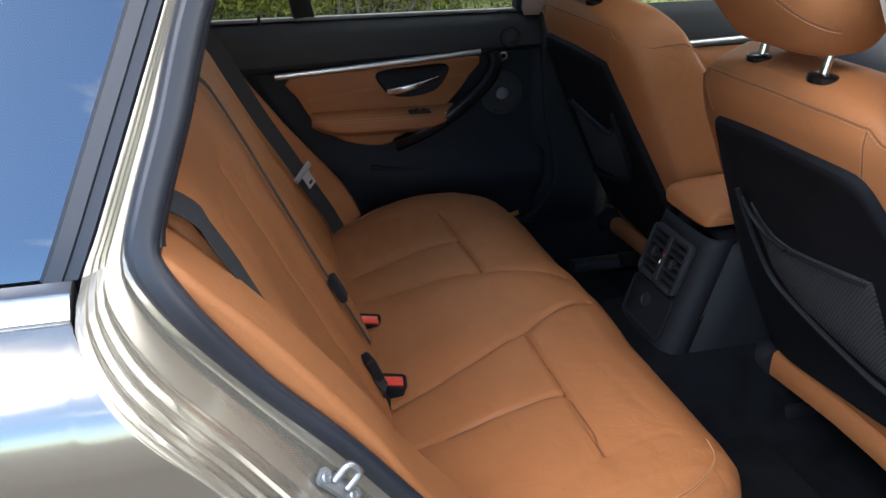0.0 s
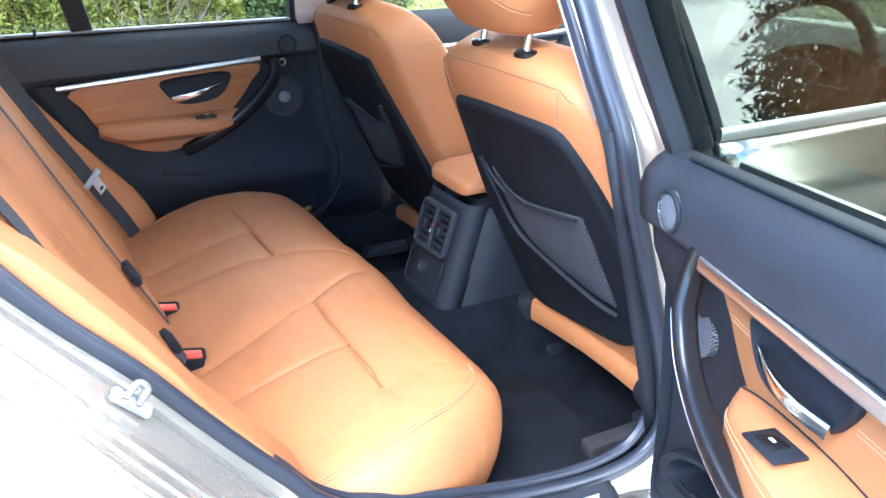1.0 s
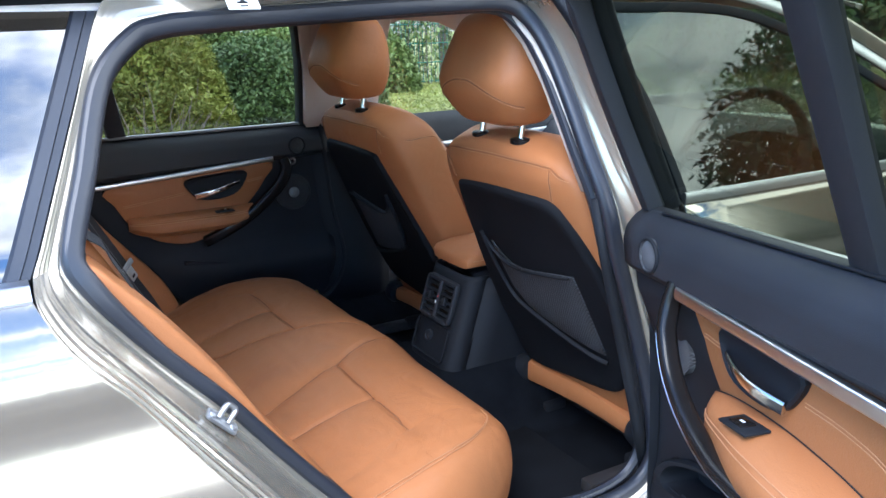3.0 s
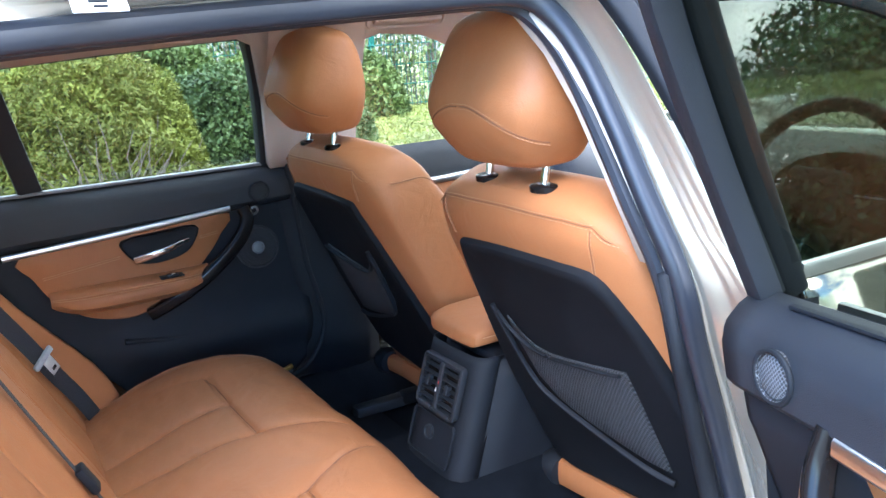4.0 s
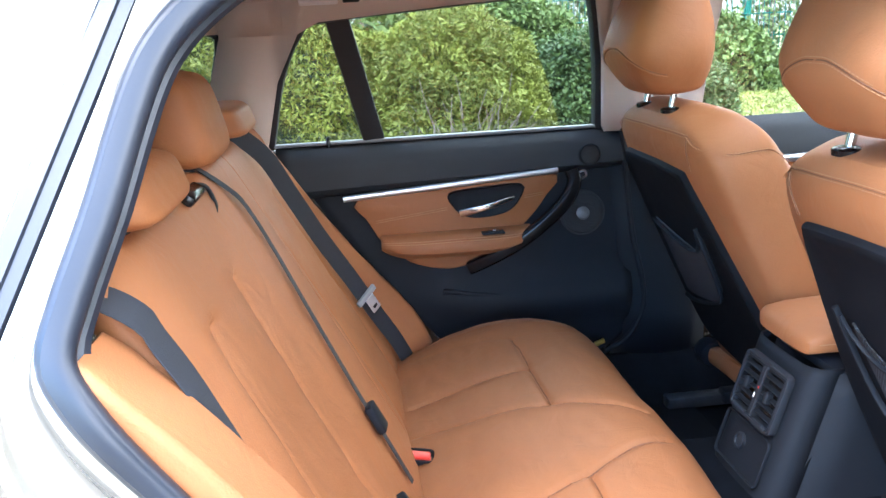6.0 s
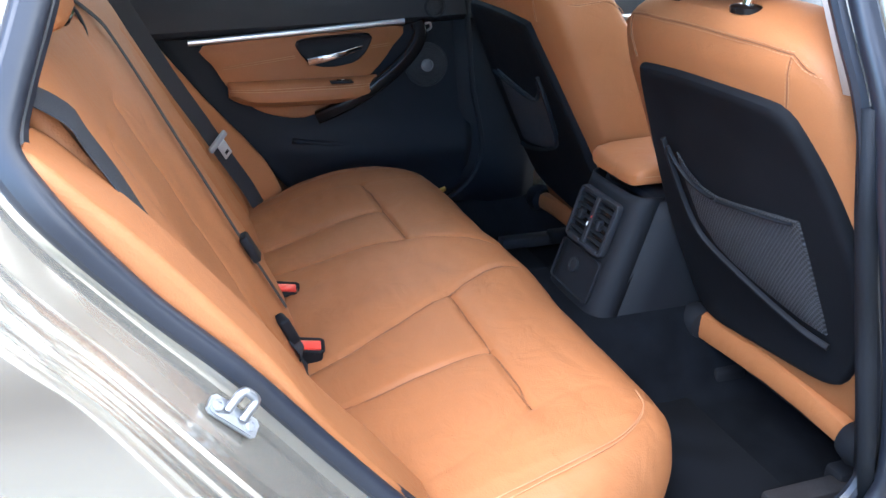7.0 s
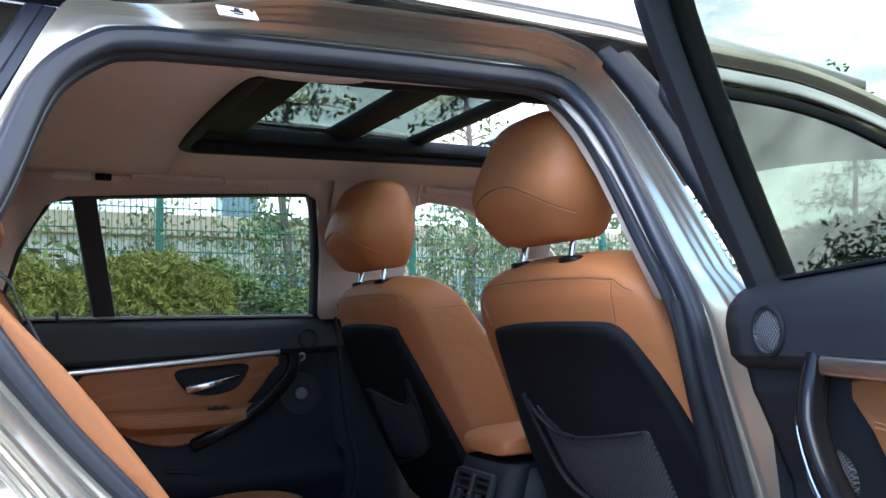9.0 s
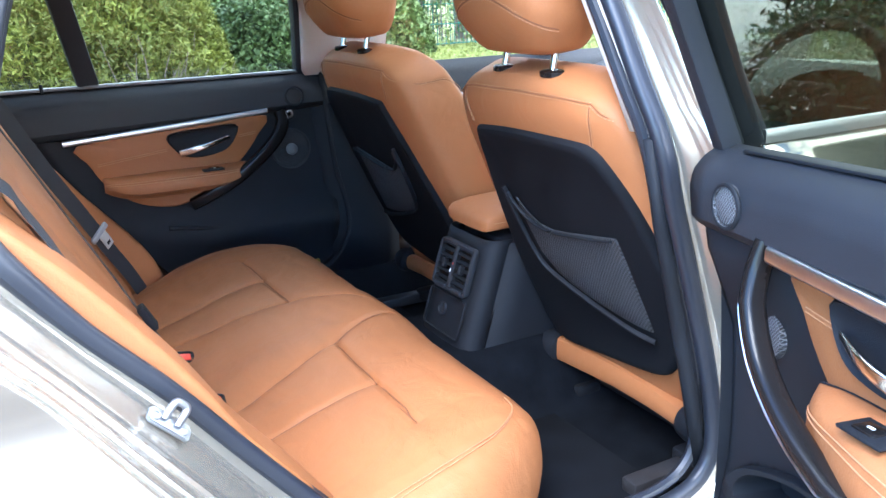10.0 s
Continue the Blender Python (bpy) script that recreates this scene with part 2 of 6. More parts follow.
def thick(ob, t, offset=-1.0, face=None):
    """Gives a sheet its thickness; face names the side that shows."""
    if face is not None:
        me = ob.data
        if sum(p.normal.dot(Vector(face)) * p.area for p in me.polygons) < 0:
            me.flip_normals()
    m = ob.modifiers.new("thickness", "SOLIDIFY")
    m.thickness, m.offset = t, offset
    return ob


def sweep(path, profile, side=None, closed=False, cap=True, scale=None):
    """Carries a closed outline of (a, b) along a path; a lies along side (or level), b square to it."""
    P = [Vector(p) for p in path]
    rows = []
    for i, p in enumerate(P):
        t = (P[(i + 1) % len(P)] - P[i - 1]) if closed else (P[min(i + 1, len(P) - 1)] - P[max(i - 1, 0)])
        t.normalize()
        s = Vector(side[i] if isinstance(side, list) else side or (0, 1, 0))
        s = (s - t * s.dot(t)).normalized()
        b = t.cross(s)
        k = scale[i] if scale is not None else 1.0
        rows.append([p + s * (x * k) + b * (y * k) for x, y in profile])
    return skin(rows, True, closed, cap and not closed)


def ring(r, n=10, squash=1.0):
    return [(r * math.cos(2 * math.pi * i / n), squash * r * math.sin(2 * math.pi * i / n)) for i in range(n)]


def rrect(w, h, r, n=4):
    out = []
    for cx, cy, a in ((w / 2 - r, h / 2 - r, 0), (-w / 2 + r, h / 2 - r, 90), (-w / 2 + r, -h / 2 + r, 180), (w / 2 - r, -h / 2 + r, 270)):
        for i in range(n + 1):
            q = radians(a + 90 * i / n)
            out.append((cx + r * math.cos(q), cy + r * math.sin(q)))
    return out


def pad(outline, place, rings, centre=None):
    """A raised panel: the outline drawn in towards its centre, ring by ring, of (share, height)."""
    O = np.array(outline, float)
    c = np.array(centre if centre is not None else O.mean(axis=0))
    rows = [[place(*(p + (c - p) * k), h) for p in O] for k, h in rings]
    bm = skin(rows, True)
    bm.verts.ensure_lookup_table()
    n = len(O)
    bm.faces.new([bm.verts[len(bm.verts) - n + i] for i in range(n)])
    return bm


def rbox(size, r=0.01, seg=3, m=None):
    bm = bmesh.new()
    bmesh.ops.create_cube(bm, size=1.0)
    bmesh.ops.scale(bm, vec=size, verts=bm.verts[:])
    bmesh.ops.bevel(bm, geom=bm.edges[:], offset=r, segments=seg, profile=0.5, affect="EDGES")
    if m is not None:
        bm.transform(m)
    return bm


def lathe(profile, m, n=32):
    rows = [[m @ Vector((r * math.cos(2 * math.pi * i / n), r * math.sin(2 * math.pi * i / n), z)) for i in range(n)] for r, z in profile]
    return skin(rows, True, False, True)


def lerp(x, xs, ys):
    return float(np.interp(x, xs, ys))


def groove(d, w):
    return math.exp(-(d / w) ** 2)


def seg_dist(x, y, pts):
    best = 9.0
    for (ax, ay), (bx, by) in zip(pts, pts[1:]):
        t = max(0, min(1, ((x - ax) * (bx - ax) + (y - ay) * (by - ay)) / ((bx - ax) ** 2 + (by - ay) ** 2)))
        best = min(best, math.hypot(x - ax - t * (bx - ax), y - ay - t * (by - ay)))
    return best


def dashes(path, r=0.0008, on=0.0042, off=0.0022):
    """Single stitches laid along a path, one mesh."""
    P = np.array([tuple(p) for p in path], float)
    d = np.concatenate([[0], np.cumsum(np.linalg.norm(np.diff(P, axis=0), axis=1))])
    at = lambda q: Vector([float(np.interp(q, d, P[:, c])) for c in range(3)])
    bm = bmesh.new()
    q = 0.0
    while q + on < d[-1]:
        a, b = at(q), at(q + on)
        t = (b - a).normalized()
        u = t.orthogonal().normalized()
        w = t.cross(u)
        ends = [[bm.verts.new(p + (u * x + w * y) * r) for x, y in ((1, 0), (0, 1), (-1, 0), (0, -1))] for p in (a - t * 0.0003, a.lerp(b, 0.5) + (u + w) * 0.0, b + t * 0.0003)]
        for e0, e1 in zip(ends, ends[1:]):
            for i in range(4):
                bm.faces.new((e0[i], e0[(i + 1) % 4], e1[(i + 1) % 4], e1[i]))
        q += on + off
    return bm


# ---- shape of the car's sides ----
BELT_Z, LEAN = 0.98, 0.52


def far_side(x, z, h=0.0):
    """A place on the inner face of the far side: h metres towards the cabin."""
    return Vector((x, 0.72 - LEAN * max(0.0, z - BELT_Z) - h, z))


def door_side(x, z, h=0.0):
    """The same place on the open near door, which stands swung out on its front hinges."""
    u, q = 0.915 * (1.13 - x), h + LEAN * max(0.0, z - BELT_Z)
    return Vector((1.13 - 0.25 * u - 0.968 * q, -0.938 - 0.968 * u + 0.25 * q, z + 0.023 + 0.06 * u))


_zs = np.linspace(0.20, 1.40, 601)
_ys = np.interp(_zs, [0.25, 0.40, 0.55, 0.64, 0.69, 0.72, 0.75, 0.80, 0.835, 0.85, 0.880, 0.893, 0.91, 0.97, 1.00, 1.31, 1.36], [0.785, 0.822, 0.846, 0.853, 0.853, 0.850, 0.843, 0.828, 0.819, 0.8175, 0.819, 0.8185, 0.814, 0.795, 0.785, 0.624, 0.595])
for _k in (5, 5, 3):
    _ys[_k:-_k] = np.convolve(_ys, np.ones(2 * _k + 1) / (2 * _k + 1), "valid")


def outer_y(z):
    """Half width of the outer skin at height z: a rounded shoulder, a crease and a swell over the wheel."""
    return float(np.interp(z, _zs, _ys))


def seal_y(z):
    q = max(0.0, z - BELT_Z + 0.05)
    return 0.70 - LEAN * (q * q / 0.20 if q < 0.10 else q - 0.05)


def pillar_y(z):
    """Half width of the rear pillar and its glass, set in from the shoulder."""
    return seal_y(z) + 0.012


def rolled_y(z):
    """Half width of the rear quarter, whose shoulder rolls in towards the glass."""
    return outer_y(z) - 0.046 * max(0.0, (z - 0.915) / 0.07) ** 2.2


def edge_y(x, z):
    """Half width at the rim of the door opening: set in at the rear pillar, full width elsewhere."""
    rear = rolled_y(z) if z <= 0.985 else lerp(z, [0.985, 1.0, 1.4], [rolled_y(0.985), pillar_y(1.0), pillar_y(1.4)])
    w = max(0.0, min(1.0, (0.72 - x) / 0.22))
    w = w * w * (3 - 2 * w)
    inset = 0.034 * max(0.0, min(1.0, (x - 1.0) / 0.1)) * max(0.0, min(1.0, (z - 0.95) / 0.07)) * max(0.0, min(1.0, (1.35 - z) / 0.04))   # middle pillar
    return rear * w + outer_y(z) * (1 - w) - inset


SEAL = [(.475, 1.282), (.42, 1.225), (.378, 1.11), (.355, 1.05), (.345, 1.01), (.36, .975), (.39, .93), (.44, .865), (.51, .785), (.575, .70), (.63, .63), (.68, .57),
        (.71, .53), (.75, .495), (.80, .468), (.96, .418), (1.14, .386), (1.25, .384), (1.318, .410), (1.346, .475), (1.325, .60), (1.270, .78), (1.225, .92), (1.202, 1.04),
        (1.192, 1.16), (1.180, 1.24), (1.155, 1.295), (1.11, 1.322), (1.0, 1.322), (.76, 1.312), (.57, 1.302), (.515, 1.296)]
EDGE = [(.437, 1.315), (.381, 1.185), (.340, 1.09), (.314, 1.03), (.300, 1.0), (.299, .975), (.325, .93), (.38, .865), (.455, .765), (.52, .68), (.575, .60), (.62, .535),
        (.65, .47), (.69, .41), (.75, .37), (.96, .345), (1.16, .330), (1.29, .328), (1.388, .352), (1.412, .445), (1.386, .60), (1.318, .78), (1.268, .92), (1.243, 1.04),
        (1.217, 1.16), (1.190, 1.27), (1.155, 1.330), (1.08, 1.361), (1.0, 1.364), (.76, 1.352), (.57, 1.340), (.47, 1.334)]


# ---- ground and bank ----
def ground_z(x, y):
    return lerp(y, [1.55, 1.75, 2.4, 3.2, 6.0, 9.0], [0.0, 0.14, 0.46, 0.60, 0.62, 0.60]) + 0.02 * noise.noise((x * 0.8, y * 0.8, 0)) * (y > 1.6)


ASPHALT = mat("worn_brown_grey_asphalt", (0.150, 0.132, 0.108), 0.9, 0, 0.3, 1.2, 120, 0.8)
GRASS = mat("mown_grass", (0.16, 0.165, 0.05), 0.9, 0, 0.4, 1.4, 60, 1.0)
xs = sorted(set([-400, -120, -40] + [round(-14 + i * 0.5, 2) for i in range(61)] + [40, 120, 400]))
ys = sorted(set([-400, -120, -40, -12, -6, -3, 0, 1.5, 1.55] + [round(1.6 + i * 0.25, 2) for i in range(32)] + [10, 14, 40, 120, 400]))
g = part("ground", skin([[(x, y, ground_z(x, y)) for x in xs] for y in ys]), ASPHALT)
g.data.materials.append(GRASS)
for p in g.data.polygons:
    if p.center.y > 1.56:
        p.material_index = 1
tagged(g, "grey asphalt with a grass bank beside it", "ground", kind="structure")

# ---- car: shell ----
car = thing("car", "champagne metallic estate car with its rear side door open", "car", (0.28, 0, 0))


inner = [(x, -seal_y(z), z) for x, z in spline(SEAL, 320, True)]
outer = [(x, -edge_y(x, z), z) for x, z in spline(EDGE, 320, True)]
# the painted jamb: a stepped surface between the seal and the outer edge
# each step: share across, depth behind the door's lower edge, depth elsewhere
steps = [(0.0, 0.0, 0.0), (0.03, 0.015, 0.01), (0.12, 0.04, 0.03), (0.26, 0.08, 0.07), (0.285, 0.10, 0.08), (0.30, 0.16, 0.10), (0.315, 0.22, 0.13), (0.34, 0.25, 0.17), (0.45, 0.36, 0.27), (0.55, 0.46, 0.37), (0.575, 0.48, 0.40), (0.59, 0.53, 0.43), (0.605, 0.60, 0.46), (0.62, 0.63, 0.49),
         (0.69, 0.645, 0.57), (0.705, 0.66, 0.60), (0.72, 0.72, 0.63), (0.735, 0.77, 0.66), (0.75, 0.785, 0.68), (0.81, 0.79, 0.76), (0.825, 0.80, 0.78), (0.84, 0.86, 0.81), (0.855, 0.91, 0.84), (0.87, 0.925, 0.87), (0.93, 0.925, 0.94), (0.95, 0.94, 0.96), (0.97, 0.985, 0.98), (1.0, 1.0, 1.0)]
pleat = []
for x, y, z in inner:
    pleat.append(max(0.0, min(1.0, (1.06 - z) / 0.16)) * max(0.0, min(1.0, (0.85 - x) / 0.12)))
rows = []
for f, d1, d0 in steps:
    row = []
    for a, b, k in zip(inner, outer, pleat):
        d = d1 * k + d0 * (1 - k)
        row.append((a[0] + (b[0] - a[0]) * f, a[1] + (b[1] - a[1]) * d, a[2] + (b[2] - a[2]) * f))
    rows.append(row)
jamb = piece("door_jamb", skin(rows, True), JAMBPAINT, car, "stepped champagne painted door jamb")
slim = [1 - 0.22 * max(0.0, min(1.0, (0.97 - z) / 0.10)) * max(0.0, min(1.0, (0.80 - x) / 0.10)) for x, y, z in inner]
seal = piece("door_seal", sweep(inner, [(0.013 * math.cos(a) * (1 - 0.10 * math.cos(2 * a)), 0.0150 * math.sin(a) + 0.004 - 0.0035 * math.exp(-((math.sin(a) + 0.15) / 0.22) ** 2) * (math.cos(a) < 0)) for a in [2 * math.pi * i / 28 for i in range(28)]], side=(0, 1, 0), closed=True, scale=slim), RUBBER, car, "thick dark rubber door seal")
inlip = [(x + (0.78 - x) * 0.028 * k, y + 0.025, z + (0.85 - z) * 0.028 * k) for (x, y, z), k in zip(inner, slim)]
piece("seal_lip", sweep(inlip, ring(0.010, 8), closed=True, scale=slim), RUBBER, car, "inner lip of the dark rubber seal")

ARCH = (0.28, 0.335, 0.352)


def quarter_bottom(x):
    d = abs(x - ARCH[0])
    return ARCH[1] + math.sqrt(max(0, ARCH[2] ** 2 - d * d)) if d < ARCH[2] - 0.002 else 0.25


edge_fwd = spline(EDGE[5:14], 80)
qx = [p[0] for p in edge_fwd]
qz = [p[1] for p in edge_fwd]


def quarter_top(x):
    return 0.985 if x < 0.2985 else lerp(x, qx, qz)


def skin_y(x, z, lip=0.0):
    """Outer skin with the lip round the wheel arch."""
    r = math.hypot(x - ARCH[0], z - ARCH[1])
    return rolled_y(z) + 0.0022 * math.exp(-((r - 0.358) / 0.010) ** 2) - lip


cols = [-1.3, -1.0, -0.7, -0.5, -0.35] + [-0.25 + i * 0.00625 for i in range(151)]
rows = []
for x in cols:
    lo, hi = quarter_bottom(x), quarter_top(x)
    lo = min(lo, hi - 0.01)
    rows.append([(x, -skin_y(x, lo + (hi - lo) * j / 110), lo + (hi - lo) * j / 110) for j in range(111)])
quarter = thick(piece("quarter_panel", skin(rows), PAINT, car, "champagne metallic rear quarter panel"), 0.012, -1, (0, -1, 0))

# flap over the filler neck: a round-cornered outline set in the panel
flap = [(0.128 + a, 0.900 + b) for a, b in rrect(0.20, 0.142, 0.040, 6)]
flap = [(p[0] + (q[0] - p[0]) * k / 8, p[1] + (q[1] - p[1]) * k / 8) for p, q in zip(flap, flap[1:] + flap[:1]) for k in range(8)]
fl = [(x, -skin_y(x, z) - 0.0012, z) for x, z in flap]
piece("filler_flap_gap", sweep([Vector(p) for p in fl], ring(0.0022, 6), side=(0, 1, 0), closed=True), BLACK, car, "dark gap round the filler flap")

# wheel in its arch
wheel = part("wheel", lathe([(0.10, -0.09), (0.26, -0.10), (0.318, -0.098), (0.334, -0.075), (0.337, 0), (0.334, 0.075), (0.318, 0.098), (0.26, 0.10), (0.10, 0.09)], pose(0.28, -0.715, 0.337, 90, 0, 0), 64), TYRE)
under(wheel, car)
wheel["label"] = "black tyre on an alloy wheel"
for k in range(60):
    a = 2 * math.pi * k / 60
    turn = Matrix.Translation((0.28, -0.715, 0.337)) @ Matrix.Rotation(-a, 4, "Y")
    for size, at, lean in (((0.012, 0.105, 0.024), (0.336, -0.030, 0), 0.35), ((0.050, 0.016, 0.022), (0.312, -0.096, 0), 0.0)):
        t = part("tread_block", rbox(size, 0.004, 1, turn @ Matrix.Translation(at) @ Matrix.Rotation(lean, 4, "X")), TYRE)
        t.parent = wheel
rim = part("rim", lathe([(0.02, 0.07), (0.06, 0.075), (0.10, 0.05), (0.20, 0.055), (0.245, 0.085), (0.25, 0.09), (0.25, -0.05), (0.02, -0.05)], pose(0.28, -0.715, 0.337, 90, 0, 0), 40), RIM)
rim.parent = wheel
liner = [[(0.28 + 0.36 * math.cos(a), y, 0.32 + 0.36 * math.sin(a)) for a in [math.pi * i / 24 for i in range(25)]] for y in (-0.80, -0.50)]
piece("wheel_liner", skin(liner), BLACK, car, "black wheel arch liner")

# tailgate-side glass with its trims
glass_edge = [(x, z) for x, z in spline(EDGE[0:5], 20)]
rows = []
for x, z in glass_edge[::-1]:
    rows.append([(x - 0.031 - s * 1.55, -pillar_y(z) + 0.006, z) for s in (0, 0.05, 0.2, 0.5, 0.8, 1.0)])
qg = piece("quarter_glass", skin(rows), DARKGLASS, car, "dark privacy glass that mirrors the sky")
rows = [[(x - 0.034, -pillar_y(z) + 0.004, z), (x - 0.030, -pillar_y(z) - 0.003, z), (x - 0.016, -pillar_y(z) - 0.004, z), (x - 0.014, -pillar_y(z) - 0.001, z), (x - 0.003, -pillar_y(z) - 0.001, z), (x, -pillar_y(z) + 0.006, z)] for x, z in glass_edge]
piece("glass_trim", skin(rows), RUBBER, car, "dark grey trim at the window's front edge")
_w = rolled_y(0.985)
strip = [(-_w - 0.001, 0.981), (-_w - 0.001, 0.986), (-_w + 0.005, 0.992), (-_w + 0.011, 0.998), (-_w + 0.015, 1.001), (-_w + 0.019, 1.002), (-0.708, 1.003), (-0.700, 0.998), (-0.70, 0.981)]
piece("waist_strip", skin([[(x, y, z) for y, z in strip] for x in np.linspace(-1.2, 0.294, 12)], True, False, True), CHROME, car, "satin aluminium waist strip")

# sill below the opening and the painted lower body
rows = []
for x in np.linspace(0.60, 2.6, 30):
    rows.append([(x, -0.70, 0.36), (x, -0.77, 0.356), (x, -0.785, 0.350), (x, -0.790, 0.336), (x, -0.812, 0.326), (x, -0.818, 0.31), (x, -0.80, 0.22), (x, -0.74, 0.18), (x, -0.60, 0.18)])
piece("sill", skin(rows), PAINT, car, "champagne painted sill")
piece("sill_rubber", sweep([(x, -0.797, 0.341) for x in np.linspace(0.9, 2.6, 24)], ring(0.0085, 10)), RUBBER, car, "dark rubber along the sill's edge")
def cover_top(x):
    return lerp(x, [0.76, 0.80, 0.96, 1.14, 1.24], [0.462, 0.450, 0.417, 0.394, 0.390])


def cover_row(x):
    w = lerp(x, [0.785, 0.85, 1.205, 1.215], [0.15, 1, 1, 0.96])
    return [(x, -0.722 - 0.040 * q * w, cover_top(x) - d) for q, d in ((0, 0.008), (0.04, 0.0), (0.35, 0.007 * w), (0.6, 0.013 * w), (0.92, 0.022 * w), (1.0, 0.032 * w))]


thick(piece("sill_cover", skin([cover_row(x) for x in np.linspace(0.785, 1.215, 30)]), BLACK, car, "black plastic sill cover"), 0.004, 1)
pm = pose(1.135, -0.7445, 0.3855, 27, 4, 0)
bm = bmesh.new()
slant = [(-.050, -.011), (.036, -.011), (.050, .011), (-.030, .011)]
lo_, hi_ = [[bm.verts.new(pm @ Vector((a, b, c))) for a, b in slant] for c in (-0.003, 0.003)]
bm.faces.new(hi_), bm.faces.new(lo_[::-1])
for k in range(4):
    bm.faces.new((lo_[k], lo_[(k + 1) % 4], hi_[(k + 1) % 4], hi_[k]))
bmesh.ops.bevel(bm, geom=bm.edges[:], offset=0.0012, segments=2, affect="EDGES")
piece("sill_plate", bm, CHROME, car, "brushed aluminium sill plate with a faint mark")
for k in range(3):
    piece("sill_plate_mark", rbox((0.009, 0.010, 0.001), 0.0003, 1, pm @ Matrix.Translation((-0.012 + 0.013 * k, 0, 0.0034))), GREY, car, "faint mark on the sill plate")

# roof: outer skin with its opening, rails and headliner
ROOF_X0, ROOF_X1, ROOF_Y = 0.735, 1.60, 0.31


def roof_z(x, y, drop=0.0):
    return lerp(x, [-1.4, -0.6, 0.4, 1.2, 1.7, 2.0, 2.7], [1.33, 1.40, 1.435, 1.435, 1.41, 1.36, 1.02]) - 0.062 * (abs(y) / 0.62) ** 2.4 - drop


def lining(x):
    """How far the headliner hangs below the outer roof."""
    return lerp(x, [0.4, 0.75, 1.56, 1.8], [0.085, 0.085, 0.044, 0.05])


def roof_sheet(drop, half, name, m, label, x0, x1):
    for (xa, xb, ya, yb) in ((x0, ROOF_X0, -half, half), (ROOF_X1, x1, -half, half), (ROOF_X0, ROOF_X1, -half, -ROOF_Y), (ROOF_X0, ROOF_X1, ROOF_Y, half)):
        yield [[(xa + (xb - xa) * i / 14, ya + (yb - ya) * j / 20, roof_z(xa + (xb - xa) * i / 14, ya + (yb - ya) * j / 20, drop * lining(xa + (xb - xa) * i / 14))) for j in range(21)] for i in range(15)]


def joined(parts_rows):
    bm = bmesh.new()
    for rws in parts_rows:
        V = [[bm.verts.new(tuple(p)) for p in r] for r in rws]
        for i in range(len(V) - 1):
            for j in range(len(V[0]) - 1):
                bm.faces.new((V[i][j], V[i][j + 1], V[i + 1][j + 1], V[i + 1][j]))
    bmesh.ops.remove_doubles(bm, verts=bm.verts[:], dist=0.0005)
    return bm


roof = piece("roof", joined(roof_sheet(0.0, 0.60, "", None, "", -1.2, 2.0)), PAINT, car, "champagne metallic roof")
thick(roof, 0.01, -1)
ceil = part("ceiling", joined(roof_sheet(1.0, 0.525, "", None, "", -1.2, 2.0)), HEADLINER)
thick(ceil, 0.012, 1)
tagged(ceil, "beige cloth headliner round a wide glass roof", "headliner", kind="structure")
for sgn, nm in ((-1, "near"), (1, "far")):
    pts = [(x, sgn * 0.585, roof_z(x, 0.585) + 0.022) for x in np.linspace(-1.0, 1.75, 20)]
    piece("roof_rail", sweep(pts, rrect(0.022, 0.026, 0.008, 3)), CHROME, car, "satin aluminium roof rail")
# frame of the roof opening
ROOF_M = (ROOF_X0 + ROOF_X1) / 2
frm = [(x, y, roof_z(x, y, lining(x) - 0.014)) for x, y in [(ROOF_M + a, b) for a, b in rrect(ROOF_X1 - ROOF_X0, 2 * ROOF_Y, 0.04, 6)]]
piece("roof_frame", sweep(frm, rrect(0.034, 0.030, 0.008, 3), side=(0, 0, 1), closed=True), BLACK, car, "black frame of the glass roof")
for xa, wide, drop in ((1.092, 0.075, 0.034), (1.285, 0.040, 0.030)):
    piece("roof_bar", rbox((wide, 0.60, 0.022), 0.008, 2, pose(xa, 0, roof_z(xa, 0, drop))), BLACK, car, "black cross bar of the glass roof")
piece("blind_box", rbox((0.115, 0.60, 0.030), 0.008, 2, pose(0.797, 0, roof_z(0.80, 0, 0.048))), BLACK, car, "black roller blind box behind the glass roof")
for sy in (-1, 1):
    piece("roof_channel", rbox((0.84, 0.050, 0.030), 0.008, 2, pose(1.17, sy * 0.282, 1.382, 0, -1, 0)), BLACK, car, "black guide channel beside the roof glass")
    piece("deflector_arm", sweep([(1.40, sy * 0.30, 1.385), (1.46, sy * 0.30, 1.405), (1.515, sy * 0.30, 1.425)], rrect(0.008, 0.006, 0.002, 2)), BLACK, car, "thin black arm of the wind deflector")
piece("wind_deflector", rbox((0.012, 0.62, 0.036), 0.005, 2, pose(1.52, 0, 1.438, 0, 28, 0)), PALE_GREY, car, "grey wind deflector at the roof opening")
piece("deflector_lip", rbox((0.016, 0.62, 0.008), 0.003, 2, pose(1.512, 0, 1.419, 0, 28, 0)), BLACK, car, "black rubber lip of the wind deflector")
piece("roof_glass", sheet(lambda a, b: (0.745 + 0.36 * a, -0.30 + 0.60 * b, roof_z(0.745 + 0.36 * a, -0.30 + 0.60 * b, 0.024)), 8, 12), ROOFGLASS, car, "dark tinted fixed roof glass")
piece("roof_glass", sheet(lambda a, b: (1.10 + 0.19 * a, -0.30 + 0.60 * b, roof_z(1.10 + 0.19 * a, -0.30 + 0.60 * b, 0.010)), 6, 12), ROOFGLASS, car, "rear edge of the slid-back roof glass")

